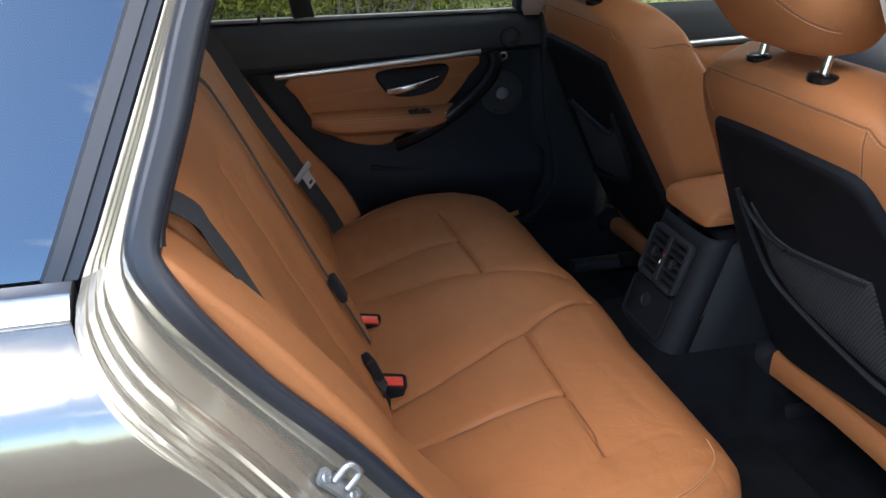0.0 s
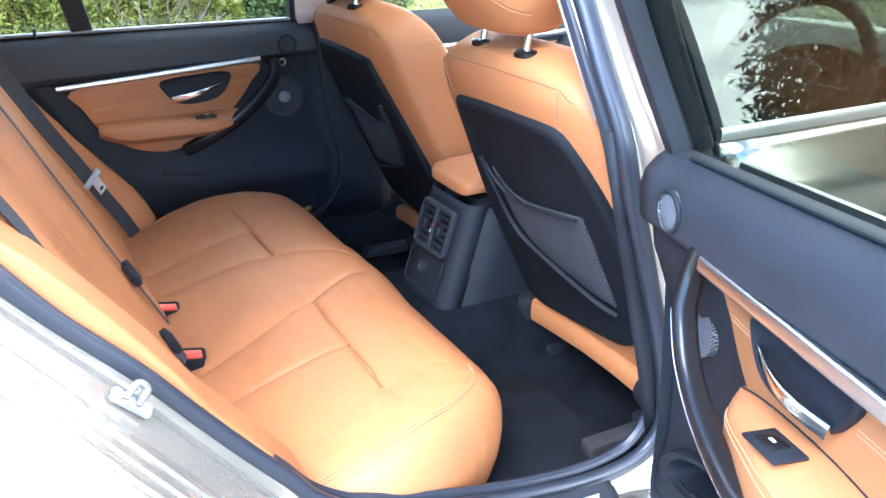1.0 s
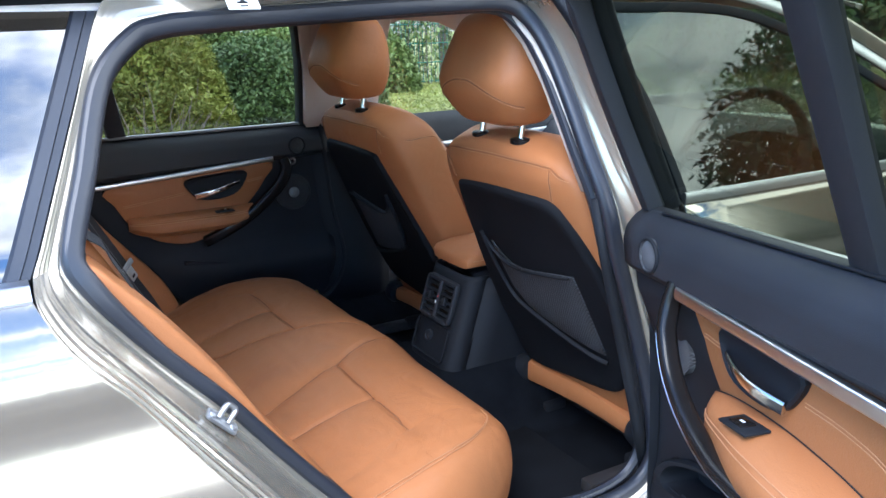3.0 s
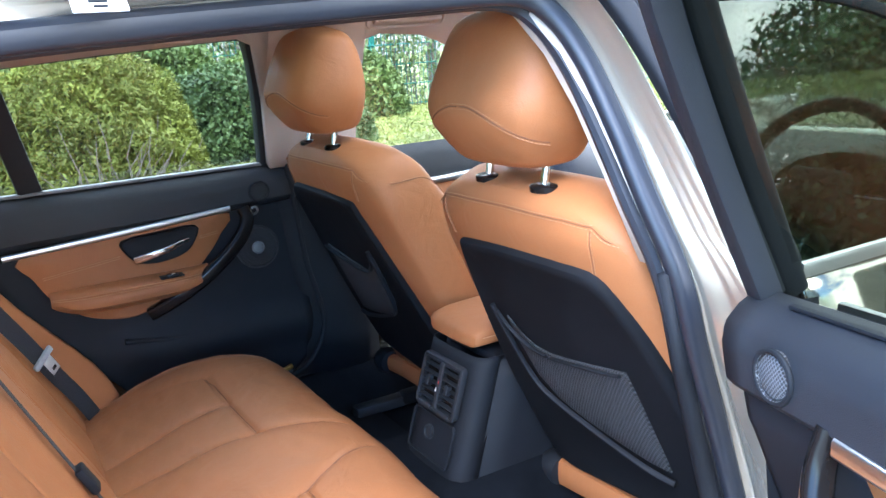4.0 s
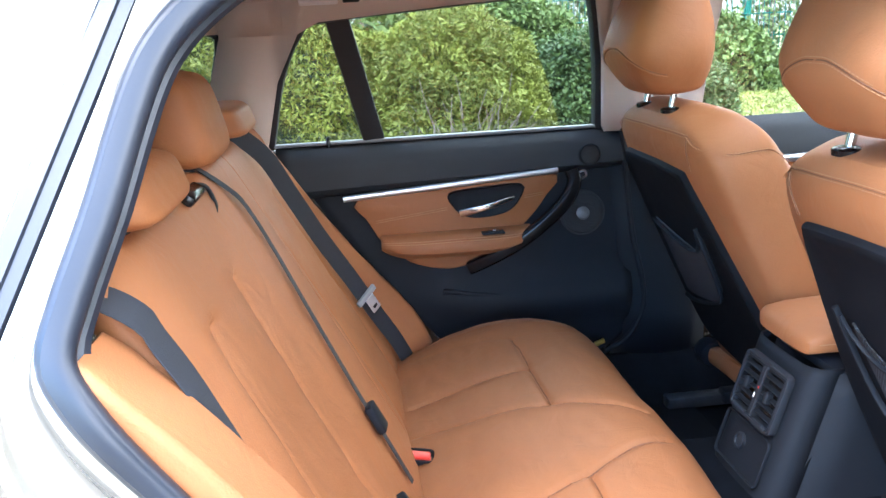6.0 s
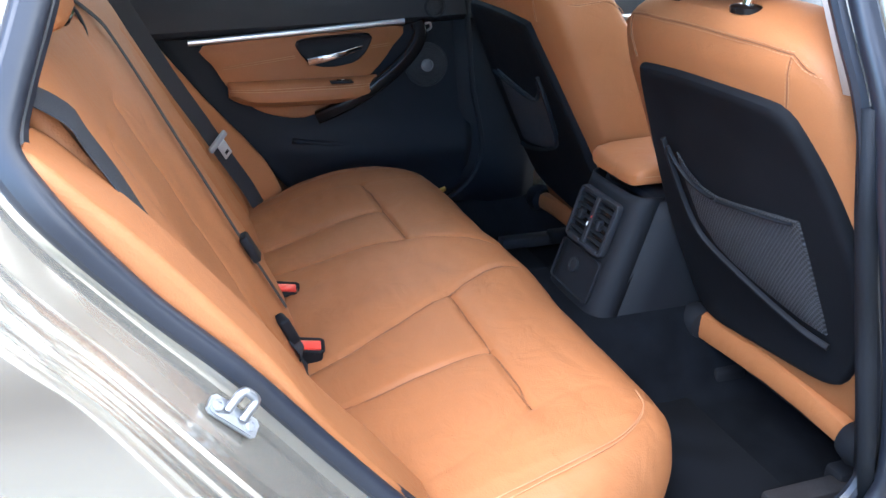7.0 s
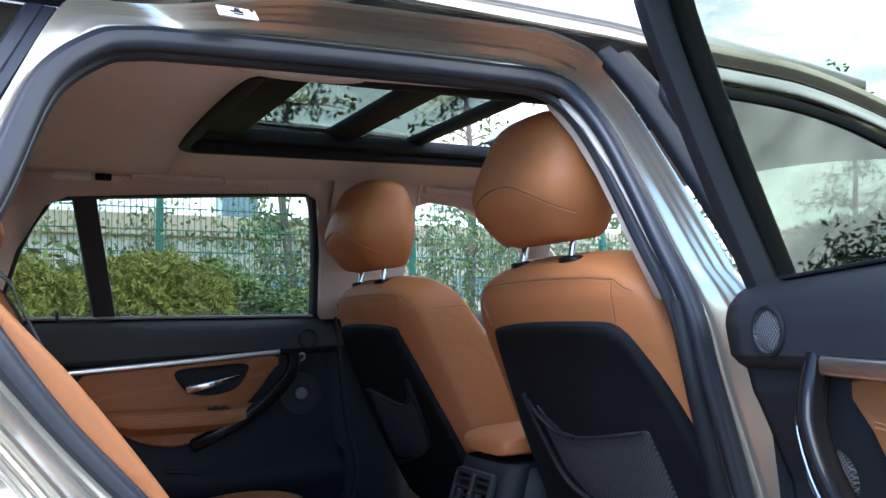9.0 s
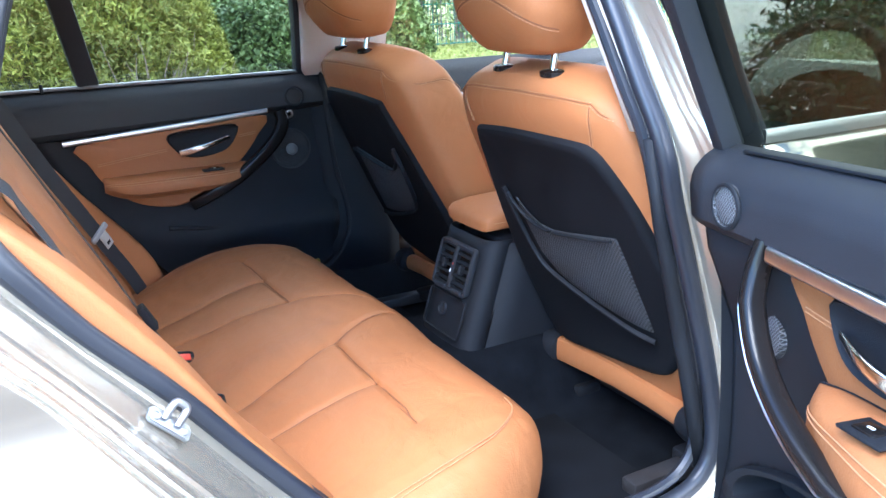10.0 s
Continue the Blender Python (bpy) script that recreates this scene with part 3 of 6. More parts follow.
# far side: window surround, pillars, rails
WIN = [(0.385, 0.985), (0.43, 1.15), (0.485, 1.25), (0.53, 1.272), (0.80, 1.292), (1.09, 1.308), (1.13, 1.29), (1.165, 1.15), (1.19, 0.985)]
FWIN = [(1.43, 0.985), (1.415, 1.15), (1.41, 1.29), (1.45, 1.302), (1.58, 1.292), (1.72, 1.235), (1.90, 1.12), (2.05, 0.985)]


def upper_side():
    """Pillars and roof side of the far side as one sheet with two window openings, row by row."""
    quads = []
    def strip(a, b, n=10):
        for i in range(n):
            pa, pb = np.array(a[0]) + (np.array(a[1]) - np.array(a[0])) * i / n, np.array(a[0]) + (np.array(a[1]) - np.array(a[0])) * (i + 1) / n
            qa, qb = np.array(b[0]) + (np.array(b[1]) - np.array(b[0])) * i / n, np.array(b[0]) + (np.array(b[1]) - np.array(b[0])) * (i + 1) / n
            quads.append((pa, pb, qb, qa))
    tops = 1.372
    for W in (WIN, FWIN):
        for a, b in zip(W[1:-1], W[2:-1]):
            strip((a, b), ((a[0], tops), (b[0], tops)), 2)
    strip((WIN[0], WIN[1]), ((0.235, 0.985), (0.285, 1.15)), 4)
    strip((WIN[1], WIN[2]), ((0.285, 1.15), (0.322, 1.25)), 3)
    strip(((0.322, 1.25), WIN[2]), ((0.322, tops), (WIN[2][0], tops)), 3)
    strip((WIN[1], (WIN[1][0], tops)), (WIN[1], (WIN[1][0], tops)), 1)
    strip((WIN[6], WIN[7]), (FWIN[2], FWIN[1]), 4)
    strip((WIN[7], WIN[8]), (FWIN[1], FWIN[0]), 4)
    strip((WIN[6], FWIN[2]), ((WIN[6][0], tops), (FWIN[2][0], tops)), 3)
    bm = bmesh.new()
    for q in quads:
        try:
            bm.faces.new([bm.verts.new(tuple(far_side(p[0], p[1], 0.0))) for p in q])
        except ValueError:
            pass
    bmesh.ops.remove_doubles(bm, verts=bm.verts[:], dist=0.001)
    bmesh.ops.dissolve_degenerate(bm, dist=0.0005, edges=bm.edges[:])
    return bm


w = part("wall_far_side", upper_side(), BEIGE)
thick(w, 0.05, 0)
tagged(w, "beige trimmed pillars and roof side of the car", "pillar trim", kind="structure")


# ---- doors: the closed far one and the open near one are alike ----
def build_door(place, name, label, near=False):
    D = thing(name, label, "car door", tuple(place(1.2, 0.45)), kind="structure")
    P = lambda nm, bm, m, lb="": piece(nm, bm, m, D, lb)
    deep = 0.016 if near else 0.0
    front = (lambda z: lerp(z, [.435, .446, .456, .469, .50, .60, .65, .75, .85, .95], [1.08, 1.125, 1.161, 1.19, 1.198, 1.198, 1.20, 1.21, 1.224, 1.262])) if near else (lambda z: lerp(z, [0.36, 0.45, 0.6, 0.9], [1.15, 1.26, 1.265, 1.265]))
    flat, place_in = place, (lambda x, z, hh=0.0: place(x, z, hh - deep))
    foot = 0.435 if near else 0.36
    bin_line = spline([(1.143, .588), (1.185, .552), (1.178, .526), (1.094, .531), (1.003, .557), (.925, .596), (.901, .621), (.971, .622), (1.049, .617)], 48, True)
    # upper padded panel, lower panel
    def lower(a, b):
        z = foot + (0.89 - foot) * b
        rear = lerp(z, [0.36, 0.50, 0.66, 0.82, 0.90], [0.86, 0.74, 0.60, 0.50, 0.45])
        x = rear + (front(z) - rear) * a
        h = -0.012 - deep + (0.010 if near else 0.030) * math.exp(-((z - (0.50 if near else 0.555)) / 0.05) ** 2) * min(1, (x - rear) * 6) - 0.03 * max(0, foot + 0.06 - z) / 0.06
        if near:
            h += 0.034 * max(0.0, min(1.0, (z - 0.76) / 0.10)) * max(0.0, min(1.0, (x - 1.07) / 0.05))
        return place(x, z, h)
    low = sheet(lower, 80 if near else 26, 80 if near else 30)
    if near:   # the bin's mouth
        mid_ = np.array(bin_line).mean(axis=0)
        def in_mouth(f):
            c = f.calc_center_median()
            u = -(c.y + 0.933) / 0.968
            x, z = 1.13 - u / 0.915, c.z - 0.023 - 0.06 * u
            ring_ = [(mid_[0] + (p[0] - mid_[0]) * 0.82, mid_[1] + (p[1] - mid_[1]) * 0.80) for p in bin_line]
            return sum(((p[1] > z) != (q[1] > z)) and x < (q[0] - p[0]) * (z - p[1]) / (q[1] - p[1]) + p[0] for p, q in zip(ring_, ring_[1:] + ring_[:1])) % 2
        bmesh.ops.delete(low, geom=[f for f in low.faces if in_mouth(f)], context="FACES")
    thick(P("lower_panel", low, BLACK, "black plastic lower door panel"), 0.006 if near else 0.02, 0)
    def upper(a, b):
        z0 = lerp(a, [0, 1], [0.858, 0.890])
        z = z0 + (0.982 - z0) * b
        x = 0.40 + (front(z) - 0.40) * a
        h = lerp(b, [0, 0.12, 0.5, 0.72, 0.9, 1.0], [0.004, 0.020, 0.018, 0.010, -0.006, -0.03])
        return place(x, z, h)
    thick(P("upper_panel", sheet(upper, 24, 14), BLACK_GRAIN, "charcoal grained vinyl upper door panel"), 0.012, 0)
    # tan insert
    ins = [(.585, .842), (.80, .860), (1.065, .875), (1.045, .82), (1.00, .765), (.93, .705), (.86, .668), (.80, .655), (.72, .672), (.668, .705), (.632, .742), (.606, .79)]
    P("insert", pad(spline(ins, 60, True), place_in, [(0, 0.0), (0.0, 0.008), (0.03, 0.011), (0.5, 0.012)]), TAN_TRIM, "tan leather door insert")
    # arm rest: a padded shelf that tapers away to the rear
    top_line = spline([(.633, .706), (.650, .716), (.680, .729), (.72, .740), (.77, .749), (.83, .757), (.90, .761), (.96, .760), (1.005, .754)], 120)
    reach_line = spline([(.633, .012), (.637, .032), (.646, .050), (.665, .068), (.70, .082), (.75, .086), (.83, .078), (.90, .060), (.96, .042), (.99, .026), (1.005, .008)], 160)
    def arm_top(x):
        return float(np.interp(x, top_line[:, 0], top_line[:, 1]))
    rows = []
    for i in range(49):
        t = 0.5 - 0.5 * math.cos(math.pi * i / 48)
        x = 1.005 - 0.372 * t
        reach = 0.086 * max(0.02, 1 - abs(2 * t - 1) ** 3.0) ** 0.62
        bot = 0.652 + 0.086 * abs(2 * t - 1.06) ** 2.4
        bot, top = min(bot, 0.738), 0.750
        if near:
            u = abs(2 * t - 1)
            reach = float(np.interp(x, reach_line[:, 0], reach_line[:, 1]))
            top = arm_top(x)
            bot = 0.668 + 0.026 * u ** 5
        else:
            u = abs(2 * t - 1)
            reach, bot = 0.060 * max(0.01, 1 - u ** 5.0) ** 0.5, 0.690 + 0.026 * u ** 5
        sec = spline([(top + 0.004, 0.006), (top + 0.003, 0.008 + reach * 0.35), (top - 0.004, 0.008 + reach * 0.75), (top - 0.018, 0.008 + reach * 0.96), ((top + bot) / 2 - 0.008, 0.008 + reach), (bot + 0.018, 0.008 + reach * 0.86), (bot + 0.002, 0.008 + reach * 0.45), (bot, 0.004)], 15)
        rows.append([place_in(x, z, h) for z, h in sec])
    P("armrest", skin(rows), TAN, "padded tan leather armrest")
    if near:
        P("armrest_gap", sweep([place_in(x, arm_top(x) + 0.0055, 0.0125) for x in np.linspace(0.64, 1.0, 30)], ring(0.0010, 6)), BLACK, "dark joint behind the armrest")
    mid_c = place_in(0.82, 0.70, 0.03)
    for row in (5, 6):
        st = [Vector(r[row]) + (Vector(r[row]) - mid_c).normalized() * 0.0008 + (Vector(r[5]) - Vector(r[6])) * (0.45 if row == 6 else 0) for r in rows[2:47]]
        P("armrest_stitching", sweep(st, ring(0.0009, 5)), STITCH, "pale stitching along the armrest")
    if near:
        for off in (0.0, 0.005):
            P("insert_stitching", sweep([place_in(x, z + off, 0.0122) for x, z in spline([(.808, .806), (.749, .801), (.693, .791), (.660, .779), (.645, .768), (.622, .772)], 36)], ring(0.0008, 5)), STITCH, "pale stitching on the insert")
    for xa, xb, za, zb in (() if near else ((.625, .80, .785, .806),)) + ((.992, 1.04, .822, .828),):
        for dz in (0.0, 0.005):
            st = [place_in(x, lerp(x, [xa, xb], [za, zb]) + dz, 0.0122) for x in np.linspace(xa, xb, 16)]
            P("insert_stitching", sweep(st, ring(0.0008, 5)), STITCH, "pale stitching on the insert")
    # trim strip
    tr = [place(x, lerp(x, [.55, .8, 1.075], [.852, .868, .887]), 0.022) for x in np.linspace(0.55, 1.075, 20)]
    P("trim_strip", sweep(tr, rrect(0.014, 0.020 if near else 0.015, 0.005, 3), side=[place(0, .8, 1) - place(0, .8, 0)] * 20), CHROME, "satin aluminium trim strip")
    # pull handle: a gloss band swinging down from the strip
    ph = spline([(1.092, .897), (1.092, .86), (1.074, .815), (1.036, .770), (.968, .730), (.896, .705), (.81, .688)], 36)
    if not near:
        ph = spline([(1.112, .880), (1.116, .855), (1.098, .818), (1.050, .772), (.985, .725), (.92, .688), (.85, .655)], 36)
    hs = [lerp(i, [0, 6, 18, 28, 35], [.014, .034, .050, .060, .058]) if near else 0.012 + 0.026 * math.sin(math.pi * i / 35) ** 0.7 for i in range(36)]
    P("pull_handle", sweep([place(x, z, h) for (x, z), h in zip(ph, hs)], rrect(0.030, 0.020 if near else 0.034, 0.009, 3), side=[place(0, .8, 1) - place(0, .8, 0)] * 36), GLOSS, "gloss black pull handle")
    if not near:
        P("handle_hook", sweep([place(x, z, h) for x, z, h in spline([(1.128, .872, .012), (1.134, .880, .022), (1.143, .880, .022), (1.146, .868, .020), (1.138, .860, .012)], 20)], ring(0.0030, 8)), CHROME, "small bright hook above the pull handle")
    if near:
        P("pull_handle_edge", sweep([place(x + 0.010, z - 0.008, h + 0.010) for (x, z), h in zip(ph[1:-1], hs[1:-1])], ring(0.0018, 8)), CHROME, "thin aluminium edge of the pull handle")
    # release lever in its bowl
    bowl = spline([(.805, .846), (.90, .857), (.985, .858), (.985, .83), (.955, .795), (.90, .782), (.85, .785), (.82, .805)], 40, True)
    P("lever_bowl", pad(bowl, place_in, [(0, 0.010), (0, 0.020), (0.05, 0.023), (0.12, 0.020), (0.3, 0.0170), (0.8, 0.0160)]), BLACK, "black bowl of the door lever")
    lv = [place_in(x, lerp(x, [.83, .96], [.797, .826]), 0.024 + 0.014 * math.sin(math.pi * (x - .83) / .13)) for x in np.linspace(.83, .965, 14)]
    P("lever", sweep(lv, rrect(0.010, 0.018, 0.004, 3), side=[place_in(0, .8, 1) - place_in(0, .8, 0)] * 14, scale=[lerp(i, [0, 3, 13], [1.1, 1.0, 0.55]) for i in range(14)]), STEEL, "chrome door lever")
    # window switch on the armrest
    c0 = place_in(.87, .7635, .051) if near else place_in(.905, .7495, .046)
    ax = (place_in(.9, .75, 0) - place_in(.8, .75, 0)).normalized()
    ay = (place_in(.9, .75, .1) - place_in(.9, .75, 0)).normalized()
    M = Matrix((ax, ay, ax.cross(ay))).transposed().to_4x4()
    M.translation = c0
    P("switch_base", rbox((0.056, 0.038, 0.004), 0.0015, 2, M), BLACK, "black window switch")
    P("switch_rocker", rbox((0.028, 0.022, 0.005), 0.002, 2, M @ Matrix.Translation((0.004, 0, (0.0015 if ax.cross(ay).z > 0 else -0.0015)))), GLOSS)
    P("switch_mark", rbox((0.008, 0.0035, 0.001), 0.0003, 1, M @ Matrix.Translation((0.004, 0, (0.0042 if ax.cross(ay).z > 0 else -0.0042)))), WHITE)
    # loudspeakers
    nrm = (place(1, .8, 1) - place(1, .8, 0)).normalized()
    def disc(x, z, r, h, m, nm, lb, dome=0.004):
        c = place(x, z, h)
        Mq = Matrix.Translation(c) @ nrm.to_track_quat("Z", "Y").to_matrix().to_4x4()
        return P(nm, lathe([(r * 1.10, -0.006), (r * 1.10, 0.003), (r * 1.0, 0.004), (r * 0.96, 0.001), (r * 0.6, dome), (r * 0.2, dome * 1.2)], Mq, 32), m, lb)
    disc(1.165 if near else 1.155, .925 if near else .920, .023, .024, GRILLE if near else SPEAKER, "tweeter", "round metal tweeter grille")
    tw = Matrix.Translation(place(1.165 if near else 1.155, .925 if near else .920, .024)) @ nrm.to_track_quat("Z", "Y").to_matrix().to_4x4()
    P("tweeter_ring", sweep([tw @ Vector((0.0255 * math.cos(a), 0.0255 * math.sin(a), 0.002)) for a in [2 * math.pi * i / 40 for i in range(40)]], ring(0.0032, 8), side=tuple(nrm), closed=True), BLACK, "black ring round the tweeter")
    if not near:
        disc(1.14, .772, .052, .006, SPEAKER, "speaker_grille", "round black loudspeaker grille")
        disc(1.14, .772, .015, .012, GREY, "speaker_cap", "bright loudspeaker cap")
    # map pocket lip and door edge
    if not near:
        mp = [place(x, lerp(x, [.78, .95, 1.24], [.598, .572, .543]), 0.014) for x in np.linspace(0.78, 1.24, 16)]
        P("pocket_lip", sweep(mp, rrect(0.018, 0.012, 0.005, 3), side=[place(0, .8, 1) - place(0, .8, 0)] * 16), BLACK)
    # window frame, divider and panes
    back = -0.006 if near else 0.0
    fr = spline([(x + (0.062 if near and x > 1.05 else 0), z) for x, z in WIN], 60)
    P("window_frame", sweep([place(x, z, -0.022 + back) for x, z in fr], rrect(0.034, 0.030, 0.006, 2), side=[place(0, .8, 1) - place(0, .8, 0)] * 60), BLACK_GRAIN, "black window frame")
    dx0, dx1 = (0.70, 0.745) if near else (0.565, 0.635)
    dv = [place(dx0 + (dx1 - dx0) * t, 1.285 - 0.30 * t, -0.024 + back) for t in np.linspace(0, 1, 8)]
    P("window_divider", sweep(dv, rrect(0.030, 0.052, 0.006, 2), side=[place(0, .8, 1) - place(0, .8, 0)] * 8), BLACK_GRAIN, "black divider between the two panes")
    def pane(x, z, h=-0.030):
        return place(x + (0.062 if near and x > 1.05 else 0), z, h + back)
    main = [(dx1, .985), (dx0, 1.285), (0.80, 1.29), (1.09, 1.305), (1.13, 1.285), (1.165, 1.15), (1.19, .985)]
    small = [(0.39, .985), (0.44, 1.15), (0.49, 1.25), (0.53, 1.27), (dx0, 1.285), (dx1, .985)]
    for o in (main, small):
        b = bmesh.new()
        b.faces.new([b.verts.new(pane(x, z)) for x, z in o])
        bmesh.ops.triangulate(b, faces=b.faces[:])
        ob = P("pane", b, GREENGLASS if near else REARGLASS)
        ob.visible_shadow = False
    P("window_sill", sweep([place(x, .984, -0.014) for x in np.linspace(.39, 1.19, 10)], rrect(0.02, 0.008, 0.002, 2) if not near else rrect(0.010, 0.004, 0.001, 2), side=[place(0, .8, 1) - place(0, .8, 0)] * 10), GREY if not near else BLACK, "pale strip along the window's foot")
    P("lock_pin", lathe([(0.004, -0.01), (0.004, 0.012), (0.003, 0.015)], Matrix.Translation(place(.525, .985, .004)), 10), BLACK)
    # outer skin and edges
    if near:
        def outer_skin(a, b):
            z = 0.37 + 0.61 * b
            rear = lerp(z, [0.30, 0.45, 0.55, 0.80, 0.98], [0.80, 0.74, 0.66, 0.50, 0.34])
            z = min(z, 0.945)
            return place(rear + (front(z) + 0.01 - rear) * a, z, -0.125 + 0.03 * (abs(z - 0.75) / 0.3) ** 2 * 0.5)
        thick(P("outer_skin", sheet(outer_skin, 20, 24), PAINT, "champagne metallic outer door skin"), 0.008, 0)
        # front edge of the door between skin and panel
        rows = [[place(front(z) + 0.004, z, h) for h in (-0.10, -0.07, -0.04, -0.01)] for z in np.linspace(0.45, 0.965, 20)]
        P("door_edge", skin(rows), BLACK, "black front edge of the door")
        rows = [[place(x, z, h) for z, h in ((0.944, -0.122), (0.948, -0.09), (0.960, -0.045), (0.980, -0.022))] for x in np.linspace(0.36, 1.258, 12)]
        P("waist_top", skin(rows), BLACK)
        P("outer_strip", sweep([place(x, 0.952, -0.118) for x in np.linspace(.36, 1.25, 12)], rrect(0.012, 0.016, 0.004, 2), side=[place(0, .8, 1) - place(0, .8, 0)] * 12), CHROME, "satin aluminium waist strip")
        # outer half of the frame
        fo = spline([(0.36, .985), (0.42, 1.16), (0.47, 1.27), (0.53, 1.295), (0.80, 1.315), (1.12, 1.335), (1.185, 1.30), (1.225, 1.15), (1.255, .985)], 60)
        P("outer_frame", sweep([place(x, z, -0.055) for x, z in fo], rrect(0.032, 0.036, 0.008, 3), side=[place(0, .8, 1) - place(0, .8, 0)] * 60), BLACK, "black door frame with its rubber")
        # bin below the pull handle
        P("door_bin", pad(bin_line, place, [(0, -0.034), (0, -0.013), (0.04, -0.010), (0.20, -0.011), (0.235, -0.03), (0.27, -0.075), (0.5, -0.080)]), BLACK, "black bin in the door")
        P("low_speaker", lathe([(0.034, -0.03), (0.034, 0.0005), (0.031, 0.001), (0.02, 0.0015), (0.01, 0.0015)], Matrix.Translation(place(1.130, .775, -0.014)) @ nrm.to_track_quat("Z", "Y").to_matrix().to_4x4(), 32), GRILLE, "round metal loudspeaker grille behind the handle")
    return D


build_door(far_side, "door_1", "closed far rear door, black with tan leather insert")
build_door(door_side, "door_2", "wide open rear door with tan insert and clear window", near=True)


# ---- front seats ----
def lean_pt(y, z, h, yc):
    """A place on a front backrest: across, up, h forwards of the back panel's plane."""
    x = 1.19 + (0.93 - z) * (0.21 / 0.46)
    return Vector((x + 0.91 * h, yc + y, z + 0.41 * h))


def build_front_seat(yc, mirror, label):
    S = thing("front_seat", label, "car seat", (1.45, yc, 0.30), group="front seats")
    P = lambda nm, bm, m, lb="": piece(nm, bm, m, S, lb)
    s = -1 if mirror else 1
    # shell of the backrest, rounded sections stacked from hip to shoulder
    def half_f(z):
        q = max(0.0, (z - .85) / .1848)
        return lerp(z, [.43, .50, .66, .76, .86], [.232, .254, .276, .276, .264]) * (1 - min(.9999, q) ** 5.5) ** 0.40 * (1 - 0.10 * min(1, q) ** 2)
    def deep_f(z):
        q = max(0.0, (z - .88) / .1548)
        return lerp(z, [.43, .70, .90], [.17, .165, .150]) * (1 - min(.9999, q) ** 4.2) ** 0.45
    def rear_h(y, z):
        """Depth of the rear face behind the panel's plane."""
        half, deep = half_f(z), deep_f(z)
        cx = min(1.0, abs(y) / half) ** (1 / 0.62)
        cy = math.sqrt(max(0.0, 1 - cx * cx))
        return deep / 2 - deep / 2 * cy ** 0.55 + 0.012 + lean_f(z)
    def lean_f(z):
        return lerp(z, [.92, .985, 1.015, 1.035], [0, .004, .014, .034])
    def rear_pt(y, z, up=0.0):
        return lean_pt(y, z, rear_h(y, z) - up, yc)
    rows = []
    for z in list(np.linspace(0.43, 0.90, 22)) + [.90 + .1345 * math.sin(math.pi / 2 * k / 20) for k in range(1, 21)]:
        half, deep = half_f(z), deep_f(z)
        r = []
        for j in range(64):
            a = 2 * math.pi * j / 64
            cx, cy = math.cos(a), math.sin(a)
            yy = half * math.copysign(abs(cx) ** 0.62, cx)
            hh = deep / 2 + deep / 2 * math.copysign(abs(cy) ** 0.55, cy)
            if cy > -0.35:
                hh += 0.060 * min(1, (cy + .35) / .5) * lerp(z, [.43, .55, .8, .95, 1.05], [.5, 1, 1, .5, 0]) * (abs(yy) / half) ** 3
            r.append(lean_pt(yy, z, hh + 0.012 + lean_f(z), yc))
        rows.append(r)
    B = P("backrest", skin(rows, True, False, True), TAN, "tan leather backrest with double stitched seams")
    def seam(line, off):
        """A sewn joint: a shaded groove between two rows of stitches."""
        off = Vector(off)
        for nm, bm, m in (("seam", sweep(line, ring(0.0006, 5)), SEAM_DARK), ("stitching", dashes([Vector(p) + off for p in line], 0.0007), STITCH), ("stitching", dashes([Vector(p) - off for p in line], 0.0007), STITCH)):
            t = part(nm, bm, m)
            t.parent = B
    # a seam over the shoulders that runs forwards and down both flanks
    for sy in (-1, 1):
        line = []
        for i in range(10, 28):
            a = math.pi + radians(lerp(i, [10, 18, 25, 28], [-58, -44, -6, 14]))
            f = (a % (2 * math.pi)) / (2 * math.pi) * 64
            p = Vector(rows[i][int(f) % 64]).lerp(Vector(rows[i][(int(f) + 1) % 64]), f - int(f))
            line.append((p.x, yc + (p.y - yc) * (1.002 if sy < 0 else -1.002), p.z))
        line += [tuple(rear_pt(sy * y, z, 0.0004)) for y, z in ((.212, .987), (.184, 1.004))]
        seam(spline(line, 60), (0.003, 0, 0.002))
        seam([rear_pt(sy * y, z, 0.0004) for y, z in spline([(.176, .945), (.180, .965), (.182, .985), (.182, 1.002)], 16)], (0, 0.003, 0))
    seam([rear_pt(y, z, 0.0004) for y, z in spline([(-.184, 1.004), (-.12, 1.013), (0, 1.016), (.12, 1.013), (.184, 1.004)], 60)], (0, 0, 0.003))
    # dark back panel, following the curve of the shell
    pan = [(-.158, .930), (-.150, .942), (-.06, .951), (.06, .953), (.150, .950), (.182, .940), (.203, .912), (.226, .855), (.246, .77), (.250, .70), (.236, .62), (.205, .55), (.172, .508), (.10, .492), (0, .478), (-.10, .464), (-.188, .453), (-.214, .47), (-.216, .54), (-.216, .66), (-.190, .80), (-.166, .90)]
    pan = [(-s * a, b) for a, b in pan]
    def on_panel(a, b, h):
        return lean_pt(a, b, max(0.0, rear_h(a, b) - 0.014) * 0.85 - h, yc)
    P("back_panel", pad(spline(pan, 110, True), on_panel, [(0, -0.03), (0, -0.009), (0.012, -0.004), (0.035, -0.002), (0.07, -0.004), (0.16, -0.009), (0.35, -0.010), (0.7, -0.010)]), BACKPANEL, "black plastic back panel")
    # net pocket with its frame
    slide = lambda a: a * 0.95 + 0.030
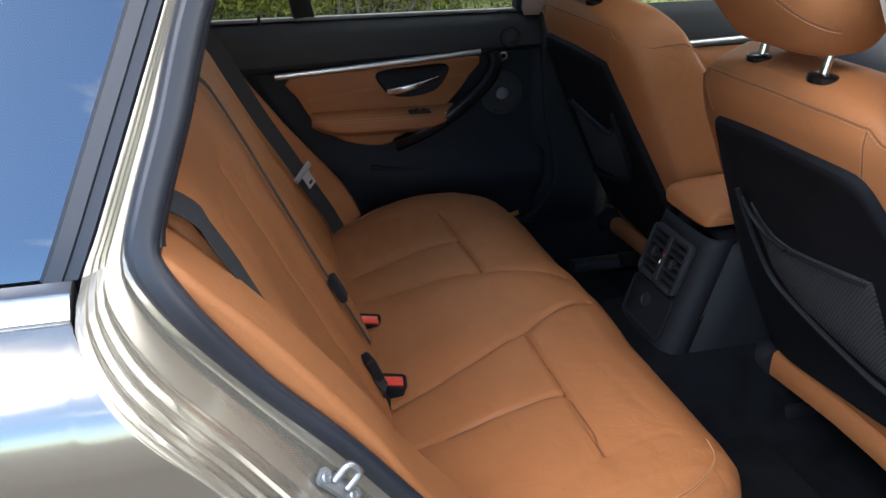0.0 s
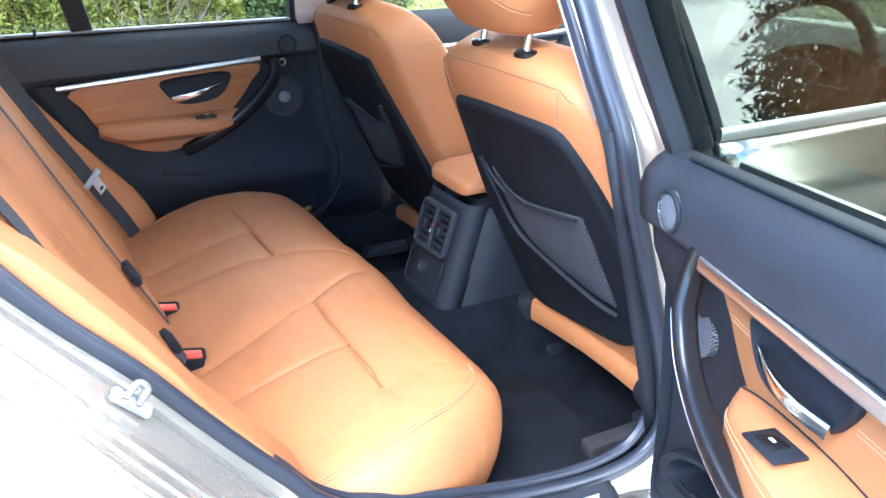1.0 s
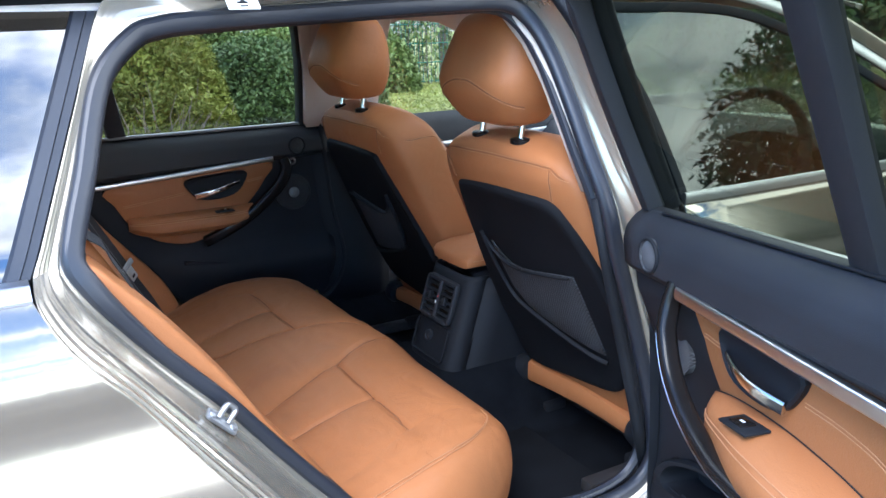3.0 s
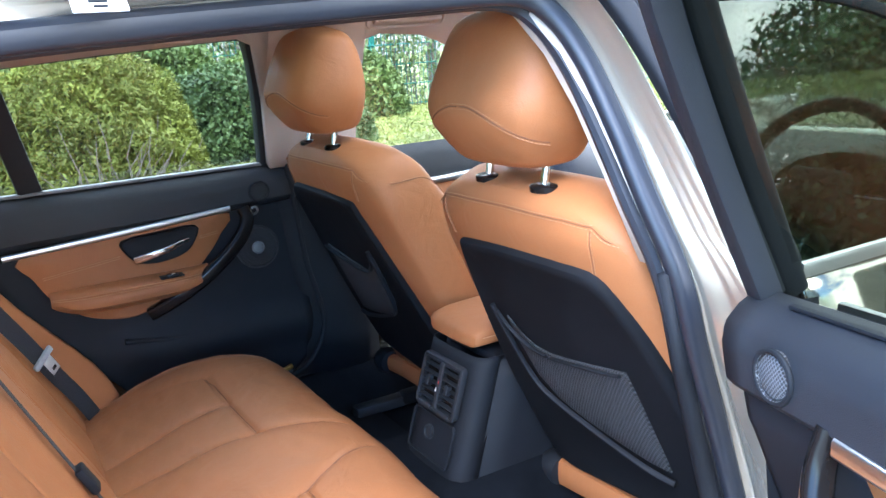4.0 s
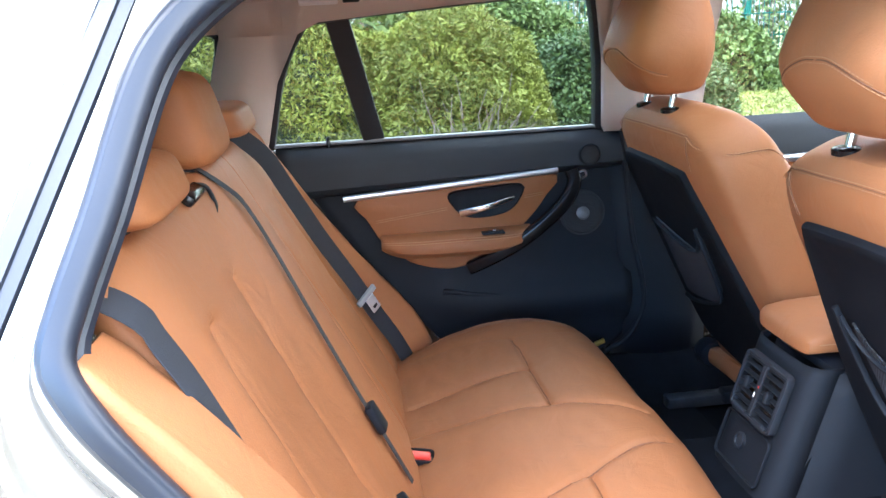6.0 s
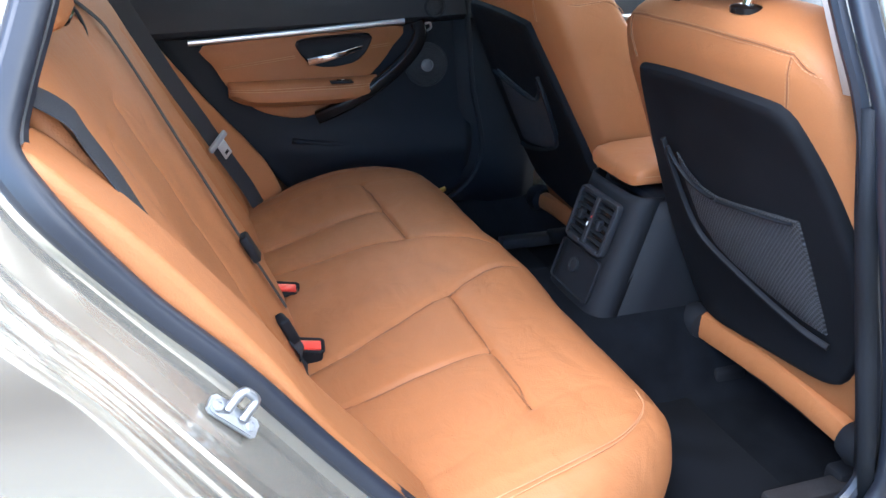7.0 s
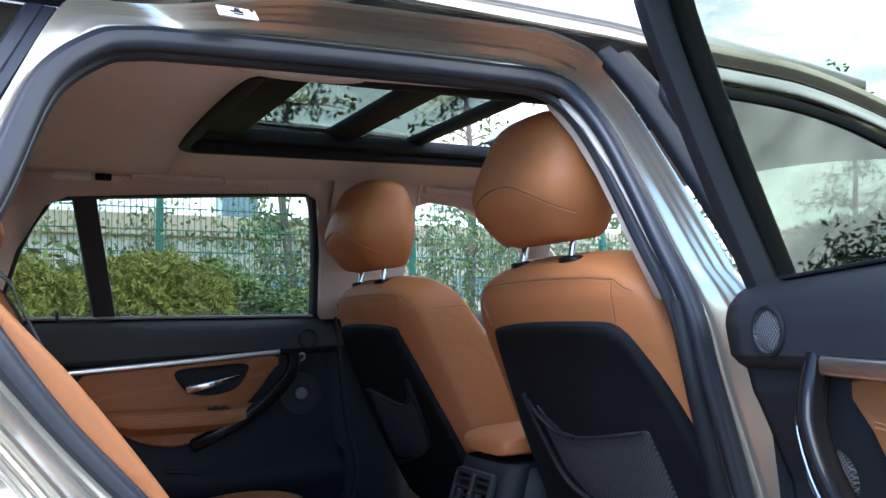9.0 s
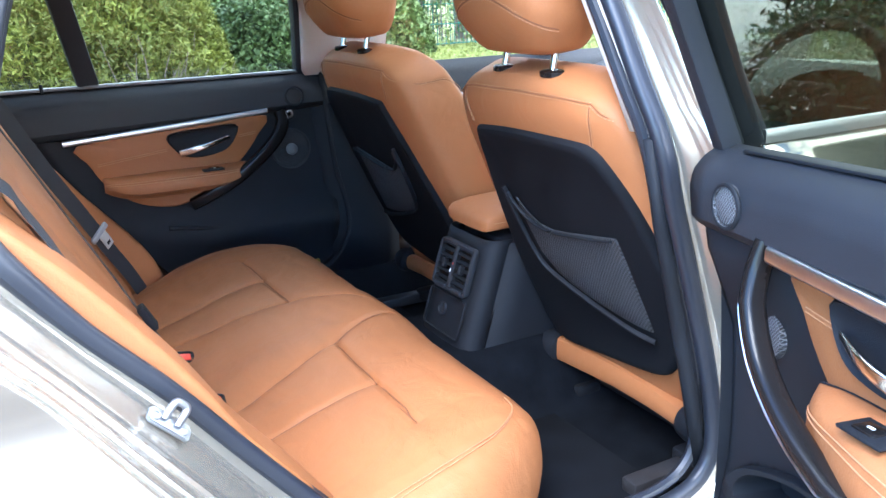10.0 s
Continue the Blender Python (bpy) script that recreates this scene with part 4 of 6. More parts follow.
    net = [(-.150, .805), (-.130, .778), (-.10, .760), (-.06, .756), (-.01, .762), (.05, .772), (.10, .780), (.142, .786), (.146, .74), (.148, .69), (.150, .64), (.151, .602), (.11, .606), (.06, .612), (0, .622), (-.06, .636), (-.10, .652), (-.135, .69), (-.146, .75)]
    net = np.array([(-s * slide(a), b) for a, b in net])
    net = [tuple(net[k] + (net[(k + 1) % len(net)] - net[k]) * q / 4) for k in range(len(net)) for q in range(4)]
    P("pocket_net", pad(net, on_panel, [(0, -0.014), (0, -0.0065), (0.1, -0.004), (0.6, -0.001)]), MESH, "black elastic net pocket")
    P("pocket_hem", sweep([on_panel(-s * slide(a), b, 0.002) for a, b in spline([(-.155, .82), (-.145, .795), (-.11, .768), (-.05, .760), (.03, .770), (.14, .787)], 24)], rrect(0.005, 0.007, 0.002, 2)), BLACK, "hem of the net pocket")
    P("pocket_rim", sweep([on_panel(-s * slide(a), b, 0.001) for a, b in spline([(-.165, .83), (-.16, .76), (-.145, .69), (-.11, .655), (0, .62), (.10, .598), (.16, .59)], 30)], rrect(0.007, 0.010, 0.003, 2)), BLACK, "black rim under the pocket")
    # head restraint: a shield with a ridge at its seam, on two posts
    prof = spline([(1.190, 1.090, .080, 1.245), (1.155, 1.098, .102, 1.268), (1.124, 1.134, .127, 1.280), (1.111, 1.166, .136, 1.285), (1.115, 1.194, .136, 1.286), (1.131, 1.236, .127, 1.282), (1.149, 1.274, .114, 1.270), (1.168, 1.293, .100, 1.250), (1.195, 1.302, .070, 1.225)], 44)
    hrows = []
    for xb, z, w, xf in prof:
        r = []
        for j in range(48):
            a = 2 * math.pi * j / 48
            cx, cy = math.cos(a), math.sin(a)
            r.append(((xb + xf) / 2 + (xf - xb) / 2 * math.copysign(abs(cy) ** 0.74, cy), yc + w * math.copysign(abs(cx) ** 0.48, cx), z + 0.010 * max(0, (z - 1.25) / .05) * (1 - abs(cx)) - 0.004 * max(0, (1.11 - z) / .02) * -cy))
        hrows.append(r)
    H = P("headrest", skin(hrows, True, False, True), TAN, "tan leather head restraint with a stitched seam")
    line = []
    for j in range(49):
        u = -0.985 + 1.97 * j / 48
        z = 1.178 - 0.050 * max(0.0, (abs(u) - 0.12) / 0.88) ** 1.5
        xb, w, xf = [lerp(z, prof[:, 1], prof[:, c]) for c in (0, 2, 3)]
        cy = math.sqrt(max(0.0, 1 - abs(u) ** (2 / 0.48)))
        line.append(((xb + xf) / 2 - (xf - xb) / 2 * cy ** 0.74 - 0.0004, yc + w * u, z))
    for nm, bm, m in (("seam", sweep(line, ring(0.0010, 5)), SEAM_DARK), ("stitching", dashes([(x - .0004, y, z + .0035) for x, y, z in line], 0.0007), STITCH), ("stitching", dashes([(x + .0006, y, z - .0035) for x, y, z in line], 0.0007), STITCH)):
        t = part(nm, bm, m)
        t.parent = H
    for dy in (-0.07, 0.07):
        P("headrest_post", sweep([(1.200, yc + dy, 1.035), (1.204, yc + dy, 1.06), (1.213, yc + dy, 1.11)], ring(0.0065, 14)), STEEL, "bright steel headrest post")
        P("post_collar", lathe([(0.025, -0.006), (0.025, 0.001), (0.022, 0.003), (0.012, 0.0045), (0.008, 0.0045)], pose(1.203, yc + dy, 1.060, 0, -4, 0) @ Matrix.Diagonal((0.75, 1, 1, 1)), 24), GLOSS, "black post collar")
    # cushion, base shroud and rails
    rows = []
    for i in range(20):
        t = i / 19
        x = 1.47 + 0.44 * t
        top = lerp(t, [0, .2, .8, .95, 1], [.46, .52, .56, .54, .47])
        half = lerp(t, [0, .1, .9, 1], [.20, .25, .25, .20])
        r = []
        for j in range(30):
            a = 2 * math.pi * j / 30
            r.append((x, yc + half * math.copysign(abs(math.cos(a)) ** .45, math.cos(a)), (top + .40) / 2 + (top - .40) / 2 * math.copysign(abs(math.sin(a)) ** .6, math.sin(a))))
        rows.append(r)
    P("cushion", skin(rows, True, False, True), TAN, "tan leather seat cushion")
    P("rear_valance", skin([[(1.412 + q[0], yc - s * y, z + q[1] * lerp(y, [-.2, .05, .185], [1.1, 1.1, 0.82])) for q in ((0.020, .028), (0.008, .0265), (0.001, .022), (-.002, .012), (-.003, 0), (-.002, -.012), (0.001, -.021), (0.009, -.026), (0.020, -.027))] for y, z in ((-.195, .423), (-.1, .430), (0, .436), (.1, .433), (.185, .424))]), TAN, "tan strip across the foot of the seat back")
    for sy in (-1, 1):
        P("hinge_cap", lathe([(0.012, -0.026), (0.030, -0.022), (0.036, 0.0), (0.030, 0.022), (0.012, 0.026)], pose(1.424, yc + sy * 0.212, 0.424, 90, 0, 0), 24), BLACK, "black hinge cap")
        P("seat_rail", rbox((0.60, 0.04, 0.03), 0.006, 2, pose(1.60, yc + sy * 0.18, 0.315)), DARKMETAL, "steel seat rail")
        P("rail_bracket", rbox((0.07, 0.04, 0.035), 0.008, 2, pose(1.47, yc + sy * 0.165, 0.325)), BLACK, "dark rail bracket")
    P("seat_base", rbox((0.40, 0.40, 0.09), 0.02, 2, pose(1.70, yc, 0.37)), BLACK, "black seat base")
    return S


build_front_seat(-0.37, False, "tan leather driver's seat, black back panel with net pocket")
build_front_seat(0.37, True, "tan leather front passenger seat with black back panel")


# ---- rear bench ----
bench = thing("rear_seat", "tan leather rear bench with three places", "car seat", (0.85, 0, 0.30))
SEAMS = []
for sy in (-1, 1):
    SEAMS += [[(.915, sy * .134), (.912, sy * .49)], [(.66, sy * .32), (.80, sy * .325), (.913, sy * .322)], [(.64, sy * .20), (.80, sy * .165), (.92, sy * .128), (1.0, sy * .085), (1.07, sy * .06)],
              [(.64, sy * .56), (.80, sy * .54), (.912, sy * .492), (1.0, sy * .48), (1.10, sy * .50)], [(.66, sy * .625), (.85, sy * .63), (1.0, sy * .615), (1.07, sy * .57), (1.10, sy * .48)]]
PROFILE = spline([(.57, .44), (.63, .465), (.72, .495), (.82, .528), (.915, .548), (1.0, .556), (1.06, .546), (1.105, .515), (1.128, .465), (1.13, .41), (1.11, .35), (1.04, .315)], 150)


def cushion_pt(i, y):
    x, z = PROFILE[i]
    xs = x
    z0 = z
    kx = lerp(abs(y), [0.48, 0.52, 0.555, 0.585, 0.61, 0.635, 0.655, 0.67, 0.68, 0.686], [1, 0.99, 0.94, 0.87, 0.80, 0.71, 0.62, 0.53, 0.44, 0.34])
    kz = lerp(abs(y), [0.56, 0.60, 0.63, 0.65, 0.665, 0.676, 0.683, 0.686], [1, 0.975, 0.915, 0.84, 0.74, 0.62, 0.50, 0.42])
    x = 0.70 + (x - 0.70) * kx if x > 0.70 else x
    z = 0.37 + (z - 0.37) * kz
    fade = 1.0 if xs < 0.9 else max(0.0, min(1.0, (z0 - 0.43) / 0.08))
    z += fade * 0.012 * (math.exp(-(y / 0.15) ** 4) - 0.4) * min(1, max(0, (xs - 0.55) / 0.2))
    for q in SEAMS:
        dq = seg_dist(xs, y, q)
        soft = fade * (0.12 if abs(q[1][1]) > 0.53 else 1.0)
        z -= soft * ((0.0065 if abs(q[0][0] - q[-1][0]) < 0.01 else 0.006) * groove(dq, 0.0045) + 0.0035 * groove(dq, 0.028))
    z += fade * (0.0014 * noise.noise((x * 5, y * 30, 7)) * max(0.0, min(1.0, (0.86 - x) / 0.10)) + 0.0025 * noise.noise((x * 9, y * 9, 0)) + 0.0015 * noise.noise((x * 30, y * 14, 3)))
    return (x, y, z)


yy = [0.686 * math.copysign(1 - (1 - abs(q)) ** 1.25, q) for q in [-1 + 2 * j / 280 for j in range(281)]]
piece("cushion", skin([[cushion_pt(i, y) for y in yy] for i in range(150)]), TAN, bench, "tan leather cushion with sewn panels")


for sy in (-1, 1):
    for off in (-0.004, 0.004):
        pts = spline([(.68, sy * (.625 + off)), (.85, sy * (.63 + off)), (1.0, sy * (.613 + off)), (1.055, sy * (.578 + off)), (1.085, sy * (.50 + off))], 40)
        lay = [cushion_pt(int(np.argmin(np.abs(PROFILE[:96, 0] - x))), y) for x, y in pts]
        piece("stitching", sweep([(x, y, z + 0.002) for x, y, z in spline(lay[::3], 60)], ring(0.0009, 5)), STITCH, bench, "double stitching round the cushion's end")
for line in [q for q in SEAMS if abs(q[1][1]) < 0.53]:
    lay = []
    for x, y in spline(line, 40):
        k = int(np.argmin(np.abs(PROFILE[:100, 0] - x)))
        lay.append(cushion_pt(k, y))
    piece("seam", sweep([(x, y, z + 0.0006) for x, y, z in spline(lay[::3], 60)], ring(0.0013, 6)), SEAM_DARK, bench, "sewn joint in the cushion")
# side closing of the cushion's near and far ends
for sy in (-1, 1):
    k = 0 if sy < 0 else 280
    ends = [cushion_pt(i, yy[k]) for i in range(150)]
    piece("cushion_end", skin([[p for p in ends], [(0.70 + (p[0] - 0.70) * 0.6, p[1] + sy * 0.001, 0.37 + (p[2] - 0.37) * 0.6) for p in ends], [(0.70, p[1] + sy * 0.001, 0.37) for p in ends]]), TAN, bench)

BACK = spline([(.655, .44), (.635, .50), (.585, .60), (.515, .74), (.455, .86), (.395, .98), (.362, 1.035), (.335, 1.052), (.29, 1.055), (.25, 1.03)], 90)
BSEAMS = []
for sy in (-1, 1):
    BSEAMS += [[(.46, sy * .51), (.70, sy * .485), (.81, sy * .46), (.89, sy * .43), (.97, sy * .385)], [(.46, sy * .26), (.76, sy * .24), (.85, sy * .225), (.94, sy * .21), (1.02, sy * .18)],
               [(1.03, sy * .455), (1.005, sy * .435), (.992, sy * .40), (.992, sy * .34), (1.005, sy * .31), (1.03, sy * .295)]]


def back_pt(i, y):
    x, z = BACK[i]
    t = i / 89
    puff = 0.0
    a = abs(y)
    wing = max(0.0, min(1.0, (a - (0.595 if y > 0 else 0.40)) / 0.085))
    puff += (lerp(z, [.45, .54, .70, .85, 1.0], [.10, .09, .05, .02, 0]) if y > 0 else 0.012 * lerp(t, [0, .1, .55, .75, 1], [1, 1, .9, .3, 0])) * wing * wing * (3 - 2 * wing)
    puff += 0.010 * math.exp(-(y / 0.15) ** 4)
    if t < 0.7:
        for q in BSEAMS:
            d = seg_dist(z, y, q)
            puff -= 0.004 * groove(d, 0.005) + 0.005 * groove(d, 0.03)
        puff += 0.003 * noise.noise((z * 8, y * 8, 5)) + 0.0015 * noise.noise((z * 28, y * 14, 8))
    return (x + 0.9 * puff, y, z + 0.42 * puff)


for y0, y1, lb in ((-0.600, 0.168, "wide part of the split tan leather backrest"), (0.174, 0.672, "narrow part of the split tan leather backrest")):
    n = int((y1 - y0) * 150)
    ob = piece("backrest", skin([[back_pt(i, y0 + (y1 - y0) * j / n) for j in range(n + 1)] for i in range(90)]), TAN, bench, lb)
    thick(ob, 0.03, -1, (0.9, 0, 0.42))
# padded bolster beside the near door
for sy in (-1,):
    pts = spline([(.350, sy * .648, .995), (.384, sy * .648, .955), (.424, sy * .648, .910), (.476, sy * .646, .842), (.526, sy * .642, .770), (.576, sy * .638, .686), (.640, sy * .634, .600), (.70, sy * .628, .515)], 44)
    bo = piece("side_bolster", sweep(pts, rrect(0.090, 0.044, 0.009, 9), side=(0, 1, 0), scale=[lerp(i, [0, 1, 2, 20, 36, 43], [.86, .95, 1, 1.05, 1.15, 1.12]) for i in range(44)]), TAN, bench, "tan leather side bolster")
# no piping here: a black strip added as the shade in the crease
piece("gap_shade_strip", sweep([(x + .010, -.6005, z + .006) for x, y, z in pts[2:]], ring(0.0028, 6)), BELT, bench, "black strip that stands in for shade between bolster and backrest")
# head restraints
for y, top, w in ((-0.385, 1.120, 0.115), (0.0, 1.193, 0.116), (0.375, 1.118, 0.125)):
    rows = []
    for q in np.linspace(0, 1, 22):
        z = 1.058 + (top - 1.058) * q
        k = (1 - abs(2 * q - 1) ** 4.5) ** 0.30 if 0 < q < 1 else 0.35
        rows.append([(0.338 - 0.16 * (z - 1.06) + (0.060 - 0.012 * q) * k * math.copysign(abs(math.sin(a)) ** .5, math.sin(a)), y + w * (0.75 + 0.25 * k) * k ** 0.3 * math.copysign(abs(math.cos(a)) ** .38, math.cos(a)), z) for a in [2 * math.pi * j / 40 for j in range(40)]])
    hr = piece("headrest", skin(rows, True, False, True), TAN, bench, "tan leather rear head restraint")
    for dy in (-0.06, 0.06):
        piece("headrest_post", sweep([(0.335, y + dy, 1.03), (0.335, y + dy, 1.09)], ring(0.006, 10)), STEEL, bench)
        piece("post_collar", lathe([(0.018, 0), (0.018, 0.006), (0.008, 0.010)], pose(0.335, y + dy, 1.052), 18), BLACK, bench)
piece("release_handle", rbox((0.022, 0.085, 0.016), 0.006, 2, pose(0.366, -0.175, 1.040, 0, 35, 0)), GLOSS, bench, "black backrest release handle")
piece("release_strap", sweep(spline([(.366, -.135, 1.046), (.376, -.115, 1.038), (.384, -.108, 1.015), (.388, -.125, 1.0)], 16), rrect(0.012, 0.004, 0.0015, 2), side=(0, 1, 0)), BLACK, bench, "black release strap")


# ---- seat belts ----
def ribbon(pts, w, side, n=40):
    return sweep(spline(pts, n), rrect(w, 0.0016, 0.0007, 1), side=side)


def on_back(y, z, off=0.006):
    k = int(np.argmin(np.abs(BACK[:72, 1] - z)))
    x, yy_, zz = back_pt(k, y)
    return (x + 0.9 * off, y, zz + 0.42 * off)


b = thing("seat_belt", "black seat belt hanging down the far backrest with its tongue", "seat belt", (0.5, 0.45, 0.45), group="seat belts")
piece("webbing", ribbon([(.325, .355, 1.068), (.352, .368, 1.062)] + [on_back(y, z, 0.024) for y, z in ((.392, 1.0), (.425, .92), (.468, .81), (.515, .70), (.555, .60), (.585, .52), (.605, .46))], 0.040, (0.72, 0.65, 0.25)), BELT, b)
bt = (Vector(on_back(.535, .65, .024)) - Vector(on_back(.555, .60, .024))).normalized()
bs = Vector((0.72, 0.65, 0.25))
bs = (bs - bt * bs.dot(bt)).normalized()
bn = bs.cross(bt)
bn = bn if bn.y < 0 else -bn
bmat = Matrix((bs, bn, bt)).transposed().to_4x4()
bmat.translation = Vector(on_back(.535, .65, .024)) + bn * 0.008
piece("tongue", rbox((0.064, 0.010, 0.015), 0.004, 2, bmat), PALE_GREY, b, "grey crossbar of the belt tongue")
piece("tongue_plate", rbox((0.026, 0.004, 0.042), 0.0015, 2, bmat @ Matrix.Translation((0.002, 0.004, -0.026))), WHITE_STEEL, b, "steel belt tongue")
piece("tongue_slot", rbox((0.013, 0.0050, 0.009), 0.001, 1, bmat @ Matrix.Translation((0.002, 0.0042, -0.034))), BLACK, b)
b = thing("seat_belt", "black centre seat belt lying on the rear backrest", "seat belt", (0.5, 0.1, 0.45), group="seat belts")
piece("webbing", ribbon([(.31, -.09, 1.070), (.345, -.07, 1.066)] + [on_back(y, z, 0.008) for y, z in ((-.025, 1.02), (.0, .97), (-.005, .90), (-.03, .82), (-.055, .73), (-.065, .66), (-.072, .60), (-.09, .53))], 0.017, (0.06, 1, 0.05)), BELT, b)
piece("tongue", rbox((0.014, 0.034, 0.05), 0.004, 2, pose(on_back(-.068, .645, .016)[0], -.068, .645, 0, -27, -8)), BLACK, b)
b = thing("seat_belt", "black seat belt beside the near bolster", "seat belt", (0.5, -0.6, 0.45), group="seat belts")
piece("webbing", ribbon([(.335, -.604, 1.022), (.358, -.602, 1.034)] + [on_back(y, z, q) for y, z, q in ((-.600, 1.015, .010), (-.596, .98, .008), (-.592, .94, .006), (-.590, .90, .003), (-.594, .86, -.002), (-.600, .81, -.012), (-.606, .74, -.022))], 0.046, (0, 1, 0.15)), BELT, b)
piece("guide", rbox((0.030, 0.060, 0.020), 0.006, 2, pose(.338, -.606, 1.020, 0, 40, 6)), BLACK, b, "black belt guide")
piece("guide_trim", rbox((0.012, 0.064, 0.140), 0.004, 2, pose(.326, -.618, .995, 0, -28, 0)), BLACK_GRAIN, b, "charcoal trim under the belt guide")
for y, x, z in ((-0.155, .652, .470), (0.088, .652, .462)):
    b = thing("belt_buckle", "black belt buckle with a red button", "belt buckle", (x, y, 0.43), group="belt buckles")
    bmx = pose(x, y, z, 14, 8, -6)
    piece("body", rbox((0.054, 0.032, 0.060), 0.005, 3, bmx), BLACK, b, "black buckle housing")
    piece("button", rbox((0.046, 0.020, 0.010), 0.003, 2, bmx @ Matrix.Translation((0, 0, 0.029))), RED, b, "red release button")
    rim_ = rrect(0.054, 0.032, 0.006, 3)
    piece("housing_rim", sweep([bmx @ Vector((p, q, 0.031)) for p, q in rim_], ring(0.0025, 6), side=(0, 0, 1), closed=True), BLACK, b)
b = thing("belt_buckle", "black centre belt anchor with a short strap", "belt buckle", (.62, -.19, 0.50), group="belt buckles")
piece("body", rbox((0.018, 0.032, 0.050), 0.005, 3, pose(.622, -.182, .546, 0, -24, 14)), BLACK, b, "black anchor housing")
piece("strap", ribbon([(.628, -.184, .530), (.642, -.192, .508), (.640, -.185, .488), (.652, -.178, .468)], 0.036, (0.3, 1, 0)), BELT, b)
piece("strap_fold", ribbon([(.612, -.235, .520), (.622, -.222, .500), (.632, -.205, .484), (.644, -.19, .470)], 0.030, (0.2, 1, 0.3)), BELT, b)


# ---- centre console ----
con = thing("centre_console", "black centre console with rear vents and tan armrest", "console", (1.4, -0.01, 0.30))
CON_Y = -0.032
def con_x(z):
    return 1.205 + 0.33 * (z - 0.46)
rows = []
for z in (.40, .44, .46, .50, .55, .60, .64, .665, .68):
    k = lerp(z, [.40, .46, .56, .68], [1.06, 1.02, 1.0, .97])
    rows.append([(con_x(z) + d, CON_Y + k * y, z) for y, d in ((.098, .05), (.096, .022), (.088, .007), (.074, .0), (.04, -.002), (0, -.003), (-.04, -.002), (-.070, 0), (-.084, .004), (-.096, .014), (-.100, .026), (-.102, .05))])
thick(piece("rear_face", skin(rows), BLACK, con, "black rear face of the console"), 0.004, 0)
for sy in (-1, 1):
    rows = [[(x, CON_Y + sy * 0.097, z) for x in np.linspace(con_x(z) + 0.045, 1.95, 10)] for z in np.linspace(.30, .672, 10)]
    thick(piece("side", skin(rows), BLACK, con), 0.015, 0)
piece("top", rbox((0.66, 0.19, 0.02), 0.008, 2, pose(1.65, CON_Y, .665)), BLACK, con)
rows = []
for x, top, half, bot in ((1.281, .706, .050, .698), (1.282, .714, .074, .692), (1.286, .722, .084, .690), (1.296, .729, .089, .690), (1.33, .736, .090, .690), (1.45, .742, .090, .690), (1.60, .742, .088, .690), (1.618, .735, .084, .694), (1.622, .72, .07, .70)):
    mid, hz = (top + bot) / 2, (top - bot) / 2
    rows.append([(x, -0.015 + half * math.copysign(abs(math.cos(a)) ** .35, math.cos(a)), mid + hz * math.copysign(abs(math.sin(a)) ** .5, math.sin(a))) for a in [2 * math.pi * k / 36 for k in range(36)]])
piece("armrest", skin(rows, True, False, True), TAN, con, "padded tan leather console armrest")
for sy in (-1, 1):
    piece("armrest_seam", sweep([(x, -0.015 + sy * 0.0905, .712) for x in np.linspace(1.30, 1.60, 10)], ring(0.001, 5)), STITCH, con)
vm = pose(con_x(.607) - 0.006, CON_Y - 0.004, .607) @ Matrix.Rotation(radians(18), 4, "Y")
pl = rbox((0.004, 0.138, 0.100), 0.0015, 1, vm @ Matrix.Translation((-0.003, 0, 0)))
piece("vent_backing", pl, GLOSS, con, "dark hollow of the air vents")
piece("vent_frame", sweep([vm @ Vector((-0.008, a, b)) for a, b in rrect(0.138, 0.100, 0.008, 4)], rrect(0.014, 0.007, 0.002, 2), side=(1, 0, 0), closed=True), BLACK_GRAIN, con, "frame of the two air vents")
piece("vent_divider", rbox((0.014, 0.014, 0.096), 0.003, 1, vm @ Matrix.Translation((-0.008, 0, 0))), BLACK_GRAIN, con, "divider between the vents")
for k in (-1, 1):
    v = piece("vent", sweep([vm @ Vector((-0.009, k * 0.035 + a, b)) for a, b in rrect(0.056, 0.088, 0.006, 3)], rrect(0.010, 0.004, 0.001, 1), side=(1, 0, 0), closed=True), BLACK, con, "dark air vent")
    for q in range(5):
        ob = part("slat", rbox((0.010, 0.054, 0.0035), 0.001, 1, vm @ Matrix.Translation((-0.010, k * 0.035, -0.032 + 0.016 * q)) @ Matrix.Rotation(radians(-25), 4, "Y")), BLACK)
        ob.parent = v
    ob = part("vent_tab", rbox((0.014, 0.012, 0.022), 0.003, 1, vm @ Matrix.Translation((-0.014, k * 0.035, 0))), BLACK)
    ob.parent = v
    piece("thumb_wheel", rbox((0.012, 0.044, 0.012), 0.004, 2, vm @ Matrix.Translation((-0.011, k * 0.035, -0.050))), BLACK_GRAIN, con, "ribbed thumb wheel under the vent")
piece("vent_mark", rbox((0.002, 0.002, 0.005), 0.0005, 1, vm @ Matrix.Translation((-0.016, -0.002, 0.006))), RED, con, "red mark between the vents")
piece("vent_mark", rbox((0.002, 0.003, 0.008), 0.0005, 1, vm @ Matrix.Translation((-0.016, 0.003, -0.010))), WHITE, con, "white mark between the vents")
sm_ = pose(con_x(.505) - 0.005, CON_Y, .505) @ Matrix.Rotation(radians(18), 4, "Y")
piece("socket_panel", sweep([sm_ @ Vector((-0.004, a, b)) for a, b in rrect(0.150, 0.085, 0.010, 4)], rrect(0.006, 0.004, 0.001, 1), side=(1, 0, 0), closed=True), BLACK, con, "groove round the lower console panel")
